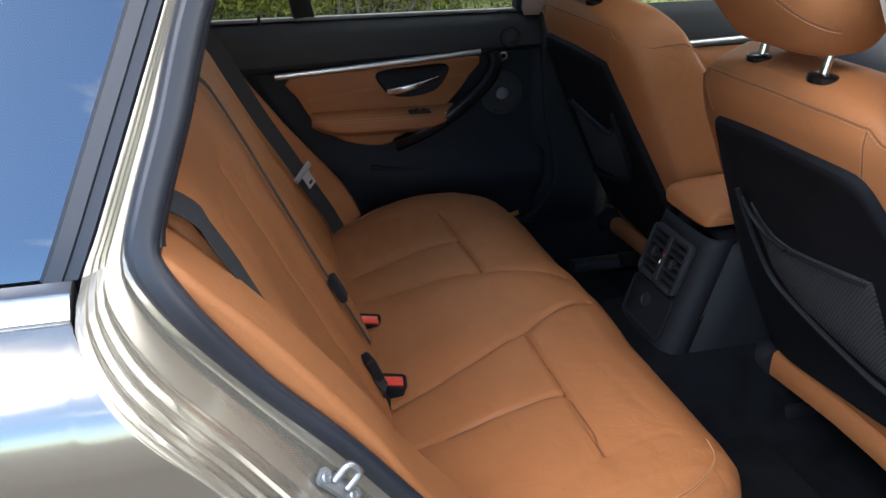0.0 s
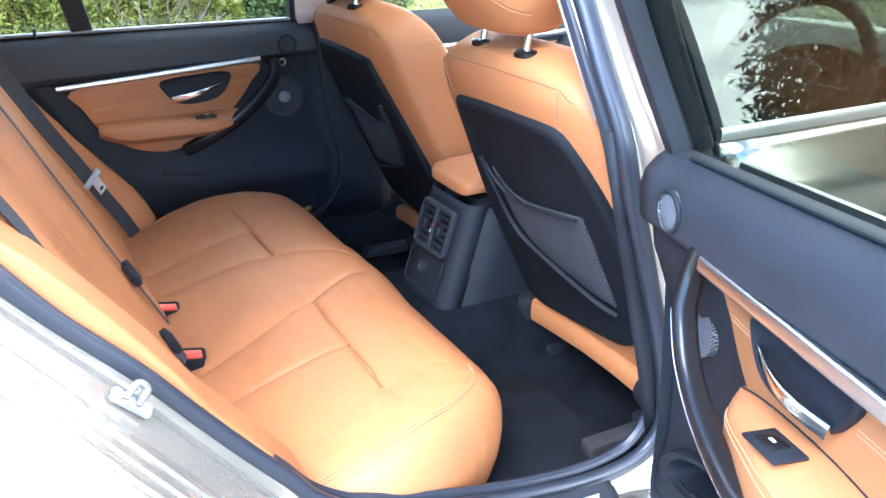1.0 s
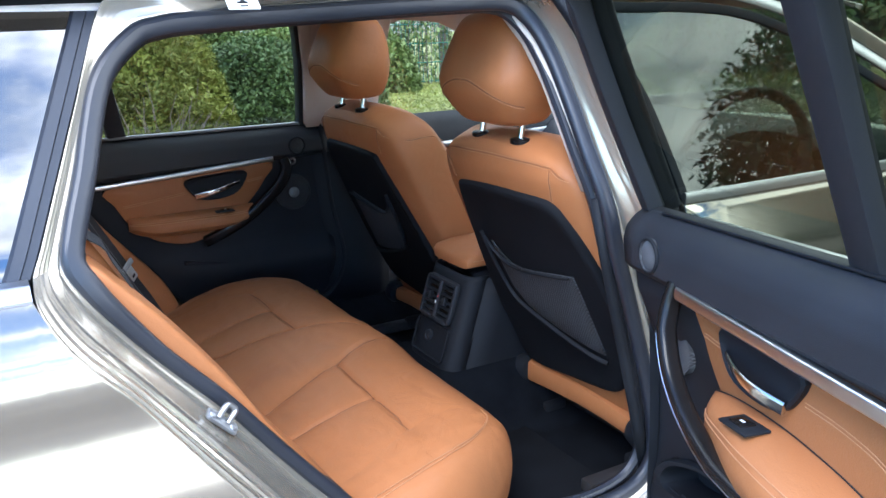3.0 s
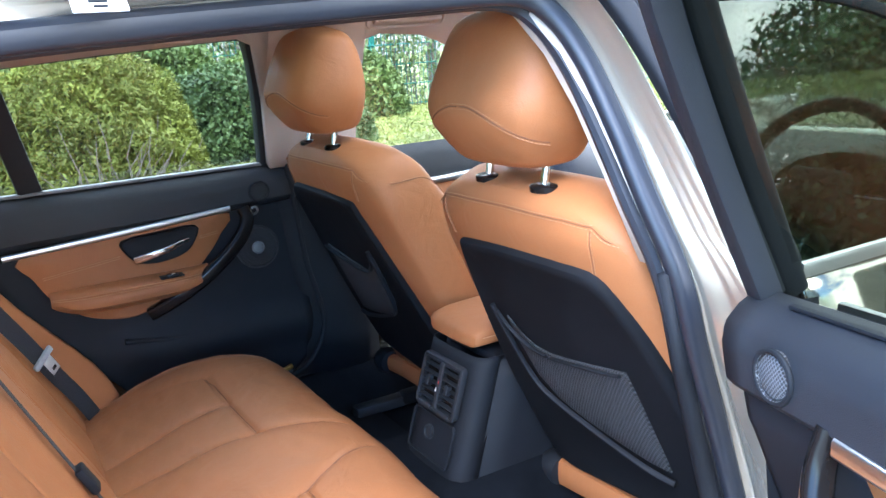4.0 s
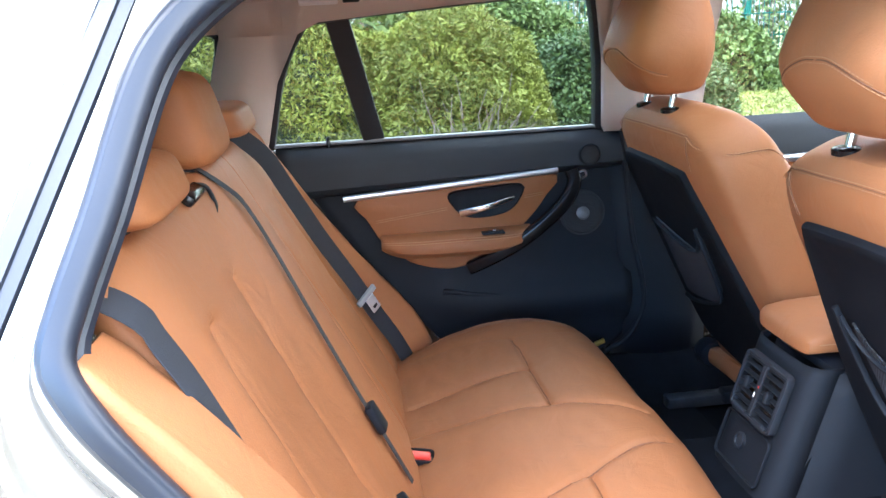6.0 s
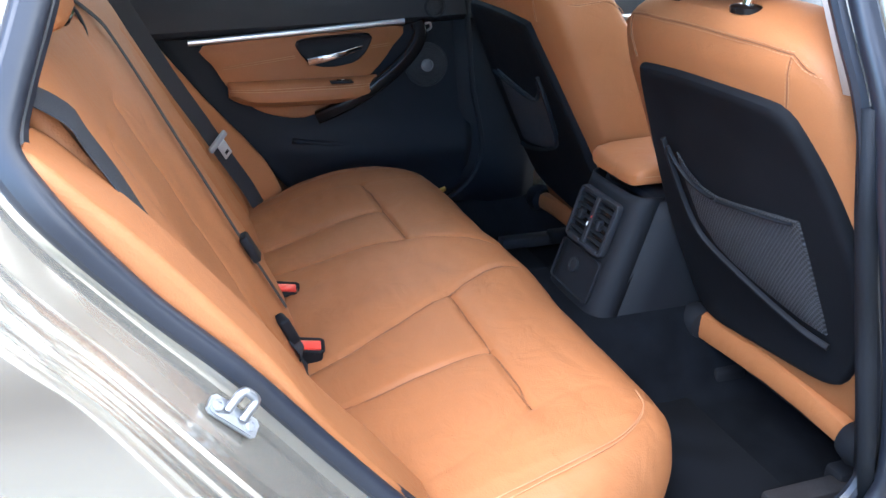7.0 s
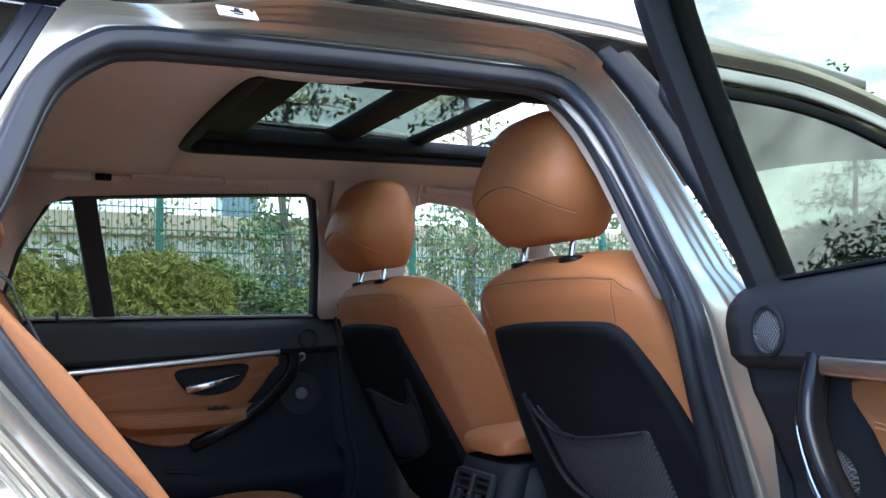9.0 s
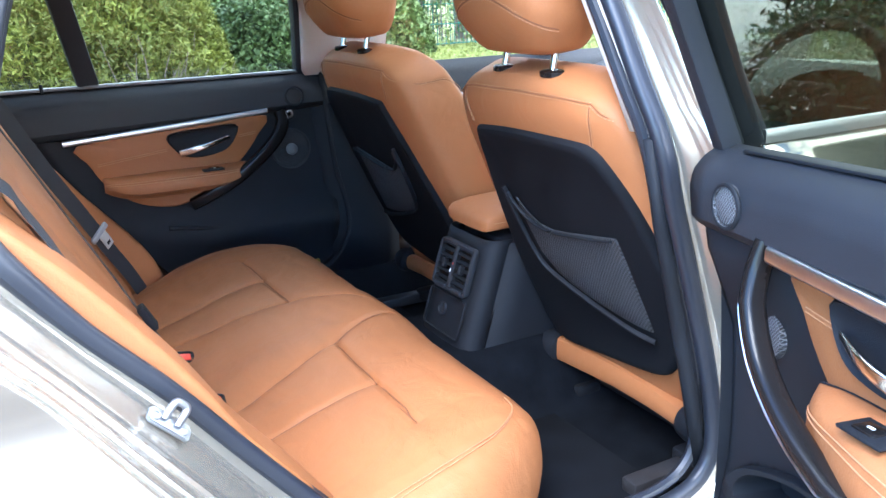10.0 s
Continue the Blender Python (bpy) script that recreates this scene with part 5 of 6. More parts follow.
piece("socket", lathe([(0.015, -0.004), (0.015, 0.006), (0.011, 0.007), (0.010, 0.004), (0.002, 0.004)], sm_ @ Matrix.Translation((0, 0.012, 0.006)) @ Matrix.Rotation(radians(-90), 4, "Y"), 24), BLACK_GRAIN, con, "round twelve volt socket cap")


# ---- floor ----
def floor_z(x, y):
    t = abs(y + 0.012)
    k = max(0.0, min(1.0, (0.25 - t) / 0.13))
    return 0.285 + 0.165 * k * k * (3 - 2 * k) + 0.10 * max(0, min(1, (abs(y) - 0.60) / 0.10)) ** 1.5 + 0.02 * max(0, (0.95 - x))


fl = part("floor", skin([[(x, y, floor_z(x, y)) for y in np.linspace(-0.70, 0.72, 90)] for x in np.linspace(0.6, 2.7, 40)]), CARPET)
tagged(fl, "charcoal carpeted car floor with a centre tunnel", "floor", kind="structure")
for y in (-0.40, 0.38):
    fm = part("floor_mat", rbox((0.34, 0.36, 0.012), 0.005, 2, pose(1.20, y, 0.298)), MAT_CLOTH)
    tagged(fm, "black cloth mat on the carpet", "floor mat", "", "")
    fm["group"] = "floor mats"


# ---- near B-pillar trims ----
wb = part("wall_pillar_lower", skin([[(x + a, -0.66 + b, z) for a, b in ((0.13, 0.0), (0.02, 0.0), (0.0, -0.03))] for x, z in ((1.33, .42), (1.30, .55), (1.26, .70), (1.22, .85), (1.19, .985))]), BLACK)
thick(wb, 0.02, 0)
tagged(wb, "black lower pillar trim", "pillar trim", kind="structure")
wb = part("wall_pillar_upper", skin([[(x + a, -seal_y(z) + 0.035 + b, z) for a, b in ((0.08, 0.034), (0.02, 0.030), (0.002, 0.018), (0.0, -0.02))] for x, z in ((1.207, .992), (1.195, 1.10), (1.186, 1.18), (1.168, 1.25), (1.14, 1.30))]), BEIGE)
thick(wb, 0.02, 0)
tagged(wb, "beige upper pillar trim", "pillar trim", kind="structure")


# ---- near front of the car ----
fd = thing("door_3", "closed champagne front door with its window", "car door", (1.9, -0.8, 0.3), kind="structure")
rows = [[(lerp(z, [.30, .60, .92, .985], [1.40, 1.385, 1.30, 1.29]) + 1.2 * a, -outer_y(z) - 0.002, z) for a in np.linspace(0, 1, 14)] for z in np.linspace(0.30, 0.985, 24)]
thick(piece("outer_skin", skin(rows), PAINT, fd, "champagne metallic door skin"), 0.01, 0)
piece("waist_strip", sweep([(x, -0.795, 0.993) for x in np.linspace(1.29, 2.5, 12)], rrect(0.010, 0.020, 0.004, 2), side=(0, 1, 0)), CHROME, fd, "satin aluminium waist strip")
NW = [(1.300, .99), (1.278, 1.15), (1.235, 1.29), (1.34, 1.305), (1.56, 1.295), (1.74, 1.24), (1.98, 1.12), (2.22, .99)]
piece("window_frame", sweep([(x, -outer_y(z) + 0.005, z) for x, z in spline(NW, 60)], rrect(0.014, 0.018, 0.004, 2), side=(0, 1, 0)), BLACK, fd, "black window frame")
bm = bmesh.new()
bm.faces.new([bm.verts.new((x, -outer_y(z) + 0.006, z)) for x, z in NW])
bmesh.ops.triangulate(bm, faces=bm.faces[:])
pn = piece("pane", bm, FRONTGLASS, fd)
pn.visible_shadow = False
piece("chrome_arch", sweep([(x, -outer_y(z) - 0.004, z) for x, z in spline([(1.26, 1.335), (1.40, 1.335), (1.58, 1.325), (1.78, 1.265), (2.02, 1.14), (2.28, .99)], 50)], rrect(0.010, 0.022, 0.004, 2), side=(0, 1, 0)), CHROME, fd, "satin aluminium strip over the window")
rows = [[(x, -outer_y(z) + d, z + e) for d, e in ((-0.002, 0.012), (0.0, 0.04), (0.05, 0.065))] for x, z in spline([(1.26, 1.34), (1.40, 1.34), (1.58, 1.33), (1.78, 1.27), (2.02, 1.145), (2.28, .995), (2.6, .93)], 40)]
thick(piece("front_pillar", skin(rows), PAINT, car, "champagne windscreen pillar"), 0.01, 0)
for sy in (1,):
    rows = [[far_side(x, z + e, -0.05 + d) for d, e in ((0.0, 0.0), (0.03, 0.02), (0.05, 0.06))] for x, z in spline([(1.58, 1.30), (1.74, 1.24), (1.92, 1.12), (2.1, .985)], 30)]
    thick(piece("front_pillar", skin(rows), BEIGE, car, "beige trimmed windscreen pillar"), 0.02, 0)
# black rubber beside the middle pillar
pe = [(x + 0.020, -outer_y(z) + 0.014, z) for x, z in spline([(1.36, .50), (1.335, .70), (1.262, .92), (1.234, 1.04), (1.208, 1.16), (1.178, 1.27), (1.140, 1.350)], 40)]
piece("pillar_rubber", sweep(pe, rrect(0.022, 0.030, 0.007, 3), side=(0, 1, 0)), BLACK, fd, "black rubber along the front door's rear edge")
piece("pillar_cover", sweep([(x + 0.033, y + 0.004, z) for x, y, z in pe], rrect(0.020, 0.034, 0.004, 2), side=(0, 1, 0)), GLOSS, fd, "gloss black cover on the middle pillar")
# far front door trims
ff = thing("door_4", "closed far front door, black with tan insert and bright strip", "car door", (1.9, 0.7, 0.3), kind="structure")
rows = [[far_side(1.42 + 0.95 * a, .62 + (.982 - .62) * b, lerp(b, [0, .6, .8, 1], [.01, .01, .02, -.02])) for a in np.linspace(0, 1, 10)] for b in np.linspace(0, 1, 10)]
thick(piece("inner_panel", skin(rows), BLACK_GRAIN, ff, "charcoal vinyl inner panel"), 0.012, 0)
rows = [[far_side(1.45 + 0.7 * a, .66 + (.865 - .66) * b, .018) for a in np.linspace(0, 1, 8)] for b in np.linspace(0, 1, 6)]
thick(piece("insert", skin(rows), TAN_TRIM, ff, "tan leather insert"), 0.01, 0)
piece("trim_strip", sweep([far_side(x, lerp(x, [1.44, 2.3], [.868, .90]), .026) for x in np.linspace(1.44, 2.3, 10)], rrect(0.012, 0.019, 0.004, 2), side=(0, 1, 0)), CHROME, ff, "satin aluminium trim strip")
bm = bmesh.new()
bm.faces.new([bm.verts.new(far_side(x, z, -0.03)) for x, z in FWIN])
bmesh.ops.triangulate(bm, faces=bm.faces[:])
pn = piece("pane", bm, CLEAR, ff)
pn.visible_shadow = False
fb = part("wall_pillar_far", skin([[far_side(x + a, z, h) for a, h in ((-0.05, -0.02), (0.0, 0.0), (0.05, 0.012), (0.15, 0.01), (0.2, -0.02))] for x, z in ((1.27, .36), (1.27, .50), (1.255, .70), (1.23, .985))]), BLACK)
thick(fb, 0.015, 0)
tagged(fb, "black lower pillar trim between the far doors", "pillar trim", kind="structure")
# dashboard and steering wheel
dash = thing("dashboard", "dark dashboard under the windscreen", "dashboard", (2.3, 0, 0.5))
rows = [[(x, y, z) for x, z in ((2.02, .60), (2.00, .72), (2.02, .80), (2.06, .86), (2.14, .92), (2.3, .955), (2.6, .95))] for y in np.linspace(-.72, .72, 16)]
piece("body", skin(rows), BLACK_GRAIN, dash, "charcoal dashboard")
piece("cowl", skin([[(2.03 + q * .3, -.37 + .20 * math.cos(a), .90 + .10 * math.sin(a)) for a in [math.pi * i / 16 for i in range(17)]] for q in (0, .3, .7, 1)]), BLACK, dash, "instrument cowl")
sw = thing("steering_wheel", "black three-spoke leather steering wheel", "steering wheel", (1.91, -0.365, 0.93))
wm = Matrix.Translation((1.91, -0.365, 0.93)) @ Matrix.Rotation(radians(-66), 4, "Y")
piece("rim", sweep([wm @ Vector((.185 * math.cos(a), .185 * math.sin(a), 0)) for a in [2 * math.pi * i / 48 for i in range(48)]], ring(0.0145, 12), side=tuple((wm.to_3x3() @ Vector((0, 0, 1)))), closed=True), BLACK, sw, "black leather rim")
piece("hub", rbox((.11, .13, .05), .02, 3, wm), BLACK, sw)
for a in (90, 270, 180):
    q = radians(a)
    piece("spoke", rbox((.10, .030, .016), .006, 2, wm @ Matrix.Rotation(q, 4, "Z") @ Matrix.Translation((.115, 0, 0))), BLACK, sw, "black spoke")
    piece("spoke_inlay", rbox((.07, .005, .018), .002, 2, wm @ Matrix.Rotation(q, 4, "Z") @ Matrix.Translation((.118, .010, 0))), CHROME, sw, "thin bright inlay")
# windscreen
ws = piece("windscreen", skin([[(2.0 + .75 * t, y, 1.35 - .42 * t) for y in np.linspace(-.62, .62, 10)] for t in (0, .33, .66, 1)]), CLEAR, car)
ws.visible_shadow = False
# far outer shell, bonnet and tail close the car
rows = [[(x, outer_y(z), z) for x in np.linspace(-1.3, 3.4, 20)] for z in np.linspace(.25, .97, 14)]
thick(piece("far_skin", skin(rows), PAINT, car, "champagne metallic far side"), 0.01, -1)
rows = [[(x, y, .95 - .10 * ((x - 2.6) / .9) ** 2 - .05 * abs(y / .8) ** 2) for x in np.linspace(2.6, 3.5, 8)] for y in np.linspace(-.8, .8, 12)]
thick(piece("bonnet", skin(rows), PAINT, car, "champagne metallic bonnet"), 0.01, -1)
rows = [[(x, -outer_y(z), z) for x in np.linspace(2.5, 3.4, 10)] for z in np.linspace(.25, .97, 10)]
thick(piece("front_wing", skin(rows), PAINT, car, "champagne metallic wing"), 0.01, -1)
# tailgate: painted panel with dark glass above it
tail = [(-1.30, .30), (-1.34, .50), (-1.34, .80), (-1.31, .96), (-1.27, 1.0)]
thick(piece("tailgate", skin([[(x, y, z) for y in np.linspace(-.80, .80, 12)] for x, z in tail]), PAINT, car, "champagne metallic tailgate"), 0.01, 0)
piece("tail_glass", skin([[(x, y, z) for y in np.linspace(-.70 + .4 * (z - 1.0), .70 - .4 * (z - 1.0), 12)] for x, z in ((-1.27, 1.0), (-1.20, 1.15), (-1.12, 1.34))]), DARKGLASS, car, "dark privacy glass in the tailgate")
# load space behind the bench
ls = part("wall_load_space", skin([[(x, y, z) for y in np.linspace(-.62, .62, 8)] for x, z in ((.30, 1.02), (-.2, 1.0), (-.9, 1.0), (-1.0, .98))]), BLACK)
tagged(ls, "dark load cover behind the bench", "load cover", kind="structure")
rows = [[far_side(x, z, 0.0) for x in (0.322, 0.10, -0.2, -0.76)] for z in (1.255, 1.29, 1.33, 1.375)]
pn = piece("far_quarter_glass", skin([[far_side(x, z, -0.02) for x in (0.33, -.2, -.80)] for z in (.985, 1.12, 1.26)]), REARGLASS, car, "fixed rear side window")
pn.visible_shadow = False
piece("quarter_rubber", sweep([far_side(x, z, -0.012) for x, z in spline([(.242, .985), (.285, 1.13), (.312, 1.22), (.30, 1.25), (.20, 1.255)], 24)], ring(0.009, 8), side=(0, 1, 0)), RUBBER, car, "dark rubber round the rear side window")
wd = part("wall_rear_pillar", skin(rows), BEIGE)
thick(wd, 0.04, 0)
tagged(wd, "beige trim over the rear side window", "pillar trim", kind="structure")
rear_x = lambda z: lerp(z, [.50, .57, .70, .865, 1.01, 1.11, 1.225, 1.30], [.75, .68, .575, .44, .345, .378, .42, .475]) - 0.005
rows = [[(rear_x(z) + (q - 1) * (rear_x(z) + 1.2), -(0.70 - LEAN * max(0, z - BELT_Z)) + 0.035, z) for q in (0, .5, .8, .95, 1.0)] for z in (.50, .57, .65, .75, .865, .95, 1.01, 1.06, 1.11, 1.17, 1.225, 1.28, 1.34)]
wn_ = part("wall_near_rear", skin(rows), BLACK_GRAIN)
thick(wn_, 0.012, 0)
tagged(wn_, "charcoal inner trim behind the open door", "pillar trim", kind="structure")
rows = [[far_side(x, z, 0.02) for x in (-.75, -1.1, -1.3)] for z in (.985, 1.1, 1.2, 1.3, 1.375)]
wd = part("wall_tail_pillar", skin(rows), BEIGE)
thick(wd, 0.04, 0)
tagged(wd, "beige pillar trim at the tail", "pillar trim", kind="structure")

fs = [far_side(x, z, 0.02) for x, z in spline([(1.235, .985), (1.25, .85), (1.265, .71), (1.29, .60), (1.295, .52), (1.26, .445), (1.20, .405), (1.10, .39), (0.95, .39)], 50)]
piece("door_seal", sweep(fs, ring(0.007, 8), side=(0, 1, 0)), BLACK, car, "dark rubber seal round the far door")
tg = part("brass_tag", rbox((0.028, 0.010, 0.012), 0.003, 2, pose(1.165, .655, .445, 0, -20, 0)), mat("yellow_brass", (0.50, 0.32, 0.07), 0.35, 0.6))
tagged(tg, "small yellow metal catch beside the far sill", "catch")
piece("catch_foot", rbox((0.03, 0.03, 0.05), 0.005, 1, pose(1.165, .665, .412)), BLACK, car)

# ---- small fittings ----
sk = pose(0.622, -0.5905, 1.3215, -48, 0, 0)
stk = part("door_sticker", rbox((0.046, 0.003, 0.026), 0.001, 1, sk), WHITE)
tagged(stk, "small white printed label on the roof side", "label")
for nm, dx, dz, w, h in (("sticker_print", -0.001, -0.001, 0.016, 0.004), ("sticker_print", 0.0, 0.004, 0.007, 0.009), ("sticker_print", 0.0, -0.008, 0.012, 0.003), ("sticker_mark", 0.018, 0.008, 0.005, 0.004)):
    m = part(nm, rbox((w, 0.0012, h), 0.0003, 1, sk @ Matrix.Translation((dx, -0.002, dz))), BLACK)
    m.parent = stk
lt = thing("roof_lamp", "small pale reading lamp in the roof side", "lamp", (0.54, 0.53, 1.325))
piece("lens", rbox((0.08, 0.02, 0.016), 0.004, 2, pose(0.535, 0.512, 1.305, 62, 0, 0)), WHITE, lt, "pale lamp lens")
piece("switch", rbox((0.035, 0.02, 0.014), 0.003, 2, pose(0.602, 0.511, 1.307, 62, 0, 0)), BLACK, lt)
def side_rim(x0, x1, z, tall, proud, r):
    """A raised rounded frame on the far roof side."""
    base = lambda a, c, h: far_side((x0 + x1) / 2 + a, z + c * 0.87, 0.026 + h)
    return [base(a, c, proud) for a, c in rrect(x1 - x0, tall, r, 5)]


for x0, wide, tall in ((0.648, 0.235, 0.036), (1.412, 0.215, 0.040)):
    gh = thing("grab_handle", "beige grab handle folded to the roof side", "grab handle", (x0 + 0.1, 0.52, 1.335), group="grab handles")
    mid = 1.314 if x0 < 1 else 1.322
    piece("base", sweep(side_rim(x0, x0 + wide, mid, tall, 0.003, 0.014), rrect(0.010, 0.007, 0.002, 2), side=(0, 1, 0), closed=True), BEIGE, gh, "raised beige frame of the handle")
    piece("handle", sweep(spline([far_side(x0 + .018, mid + .004, 0.022), far_side(x0 + .03, mid, 0.044), far_side(x0 + .07, mid - .003, 0.050), far_side(x0 + wide - .07, mid - .003, 0.050), far_side(x0 + wide - .03, mid, 0.044), far_side(x0 + wide - .018, mid + .004, 0.022)], 40), rrect(0.018, 0.013, 0.005, 3), side=(0, 1, 0)), BEIGE, gh, "folded beige handle")
    for q in (x0 + .024, x0 + wide - .024):
        piece("hinge", rbox((0.022, 0.020, 0.020), 0.005, 2, pose(*far_side(q, mid, 0.036), 62, 0, 0)), BEIGE, gh, "beige hinge block")
cv = thing("hook_cover", "small beige cover beside the grab handle", "trim cover", tuple(far_side(0.948, 1.31, 0.03)))
piece("cover", sweep(side_rim(0.906, 0.990, 1.309, 0.028, 0.001, 0.006), rrect(0.006, 0.004, 0.001, 2), side=(0, 1, 0), closed=True), BEIGE, cv, "raised edge of the cover")
gh = thing("grab_handle", "beige grab handle folded over the open door", "grab handle", (0.75, -0.46, 1.31), group="grab handles")
piece("handle", sweep(spline([(.64, -.475, 1.318), (.66, -.455, 1.305), (.74, -.45, 1.302), (.83, -.455, 1.308), (.85, -.475, 1.322)], 24), rrect(0.026, 0.014, 0.005, 3), side=(0, 1, 0)), BEIGE, gh, "folded beige handle")
piece("mount", rbox((0.10, 0.03, 0.014), 0.004, 2, pose(.92, -.462, 1.322, -30, 0, 0)), BEIGE, gh, "beige cover beside the handle")
stkr = thing("door_striker", "bright steel striker bolted to the jamb", "striker", (0.50, -0.745, 0.77))
sm = Matrix.Translation((0.499, -0.748, 0.777)) @ Matrix.Rotation(radians(-44), 4, "Y") @ Matrix.Rotation(radians(18), 4, "Z") @ Matrix.Scale(0.76, 4)
pm = sm @ Matrix.Rotation(radians(-55), 4, "Z") @ Matrix.Translation((-0.004, 0, 0)) @ Matrix.Scale(0.88, 4)
bm = bmesh.new()
tab_line = [(-.040, .008), (-.034, .014), (-.014, .015), (-.008, .010), (.008, .010), (.014, .015), (.034, .014), (.040, .008), (.040, -.009), (.034, -.014), (-.034, -.014), (-.040, -.009)]
lo_, hi_ = [[bm.verts.new(pm @ Vector((up, y, z))) for z, y in tab_line] for up in (0.0, 0.006)]
bm.faces.new(hi_), bm.faces.new(lo_[::-1])
for k in range(len(tab_line)):
    bm.faces.new((lo_[k], lo_[(k + 1) % 12], hi_[(k + 1) % 12], hi_[k]))
bmesh.ops.bevel(bm, geom=[e for e in bm.edges if e.verts[0] in hi_ and e.verts[1] in hi_], offset=0.0015, segments=2, affect="EDGES")
piece("plate", bm, RIM, stkr, "steel striker plate")
piece("loop", sweep([sm @ Vector(p) for p in spline([(.002, 0, -.011), (.014, -.001, -.011), (.024, -.002, -.0108), (.029, -.002, -.008), (.030, -.002, 0), (.029, -.002, .008), (.024, -.002, .0108), (.014, -.001, .011), (.002, 0, .011)], 36)], ring(0.0042, 12)), RIM, stkr, "steel striker loop")
for k in (-1, 1):
    piece("bolt", lathe([(0.0085, 0.0), (0.0085, 0.002), (0.007, 0.0035), (0.0045, 0.0035), (0.004, 0.0015), (0.001, 0.0015)], pm @ Matrix.Translation((0.006, 0, k * 0.027)) @ Matrix.Rotation(radians(90), 4, "Y"), 20), RIM, stkr, "countersunk bolt head")

# ---- hedge, fence, trees and buildings beyond ----
LEAF_A = mat("conifer_leaf", (0.140, 0.150, 0.016), 0.7, 0, 0.5, 3, 40, 0)
LEAF_B = mat("dark_shrub_leaf", (0.065, 0.10, 0.026), 0.6, 0, 0.5, 3, 40, 0)
LEAF_C = mat("rose_leaf", (0.105, 0.145, 0.032), 0.6, 0, 0.5, 3, 40, 0)
BARK = mat("grey_bark", (0.16, 0.12, 0.10), 0.9, 0, 0.3, 20, 100, 0.5)
FENCE = mat("green_coated_steel", (0.01, 0.13, 0.095), 0.45, 0.1, 0.1, 20, 300, 0.05)


def leaves(name, material, points, size, seed, long=1.0):
    """Many small leaf blades, one mesh."""
    rg = np.random.default_rng(seed)
    p = np.array([tuple(q) for q in points], float)
    n = len(p)
    s = (size * rg.uniform(0.6, 1.4, n))[:, None]
    a = rg.normal(0, 1, (n, 3)) + np.array((0, 0, 0.4))
    a /= np.linalg.norm(a, axis=1)[:, None]
    b = np.cross(a, rg.normal(0, 1, (n, 3)))
    b /= np.linalg.norm(b, axis=1)[:, None]
    c = np.cross(a, b)
    V = np.stack([p - b * s * 0.35, p + a * s * long * 0.5 + c * s * 0.1, p + b * s * 0.35, p - a * s * long * 0.5], axis=1).reshape(-1, 3)
    F = np.arange(4 * n).reshape(-1, 4)
    me = bpy.data.meshes.new(name)
    me.from_pydata(V.tolist(), [], F.tolist())
    me.materials.append(material)
    return new(name, me)


def mound(x0, x1, yc, zb, zt, deep, n, seed, power=2.6, back=0.35):
    rnd = random.Random(seed)
    out = []
    while len(out) < n:
        x, u, v = rnd.uniform(x0, x1), rnd.uniform(-1, back), rnd.uniform(0, 1)
        q = 2 * (x - x0) / (x1 - x0) - 1
        body = (1 - abs(q) ** power) ** (1 / power)
        top = zt * body * (1 + 0.10 * noise.noise((x * 2.2, seed, 0)) + 0.05 * noise.noise((x * 7, seed, 4)))
        r = (abs(u) ** 2.2 + v ** 2.2) ** (1 / 2.2)
        if 0.70 < r + 0.15 * noise.noise((x * 5, u * 4, v * 4)) + 0.14 * noise.noise((x * 13, u * 11, v * 11)) < 1.02:
            out.append((x, yc + u * deep * body, zb + v * top))
    return out


def shrub(name, label, material, x0, x1, yc, zb, zt, deep, n, size, seed, long=1.6, back=0.35):
    T = thing(name, label, "hedge", ((x0 + x1) / 2, yc, zb), group="hedge")
    ob = leaves("foliage", material, mound(x0, x1, yc, zb, zt, deep, n, seed, back=back), size, seed, long)
    under(ob, T)
    # a solid core whose dark colour stands in for shade behind the leaves
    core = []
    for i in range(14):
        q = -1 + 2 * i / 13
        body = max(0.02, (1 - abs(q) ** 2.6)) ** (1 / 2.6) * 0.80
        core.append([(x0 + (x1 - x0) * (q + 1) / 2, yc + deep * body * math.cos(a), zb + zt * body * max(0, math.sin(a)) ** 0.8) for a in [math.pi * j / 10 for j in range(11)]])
    piece("shade_core", skin(core), mat("painted_bush_shade", (0.03, 0.04, 0.012), 0.9, 0, 0.5, 6, 60, 1.0), T, "dark solid core that stands in for shade inside the bush")
    return T


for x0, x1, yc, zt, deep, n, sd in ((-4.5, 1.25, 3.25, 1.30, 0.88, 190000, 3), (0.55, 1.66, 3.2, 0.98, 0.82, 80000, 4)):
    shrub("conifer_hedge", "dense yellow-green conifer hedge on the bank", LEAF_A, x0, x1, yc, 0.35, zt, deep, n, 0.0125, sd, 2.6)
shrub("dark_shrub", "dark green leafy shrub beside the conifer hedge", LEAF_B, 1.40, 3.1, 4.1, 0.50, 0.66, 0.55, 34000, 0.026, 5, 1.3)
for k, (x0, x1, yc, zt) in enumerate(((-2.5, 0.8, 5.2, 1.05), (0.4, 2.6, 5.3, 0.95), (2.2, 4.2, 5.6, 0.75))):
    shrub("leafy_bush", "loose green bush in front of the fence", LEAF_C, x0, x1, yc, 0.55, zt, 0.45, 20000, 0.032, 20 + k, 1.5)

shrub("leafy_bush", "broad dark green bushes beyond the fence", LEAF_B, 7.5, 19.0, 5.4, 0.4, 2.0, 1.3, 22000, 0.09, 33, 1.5)

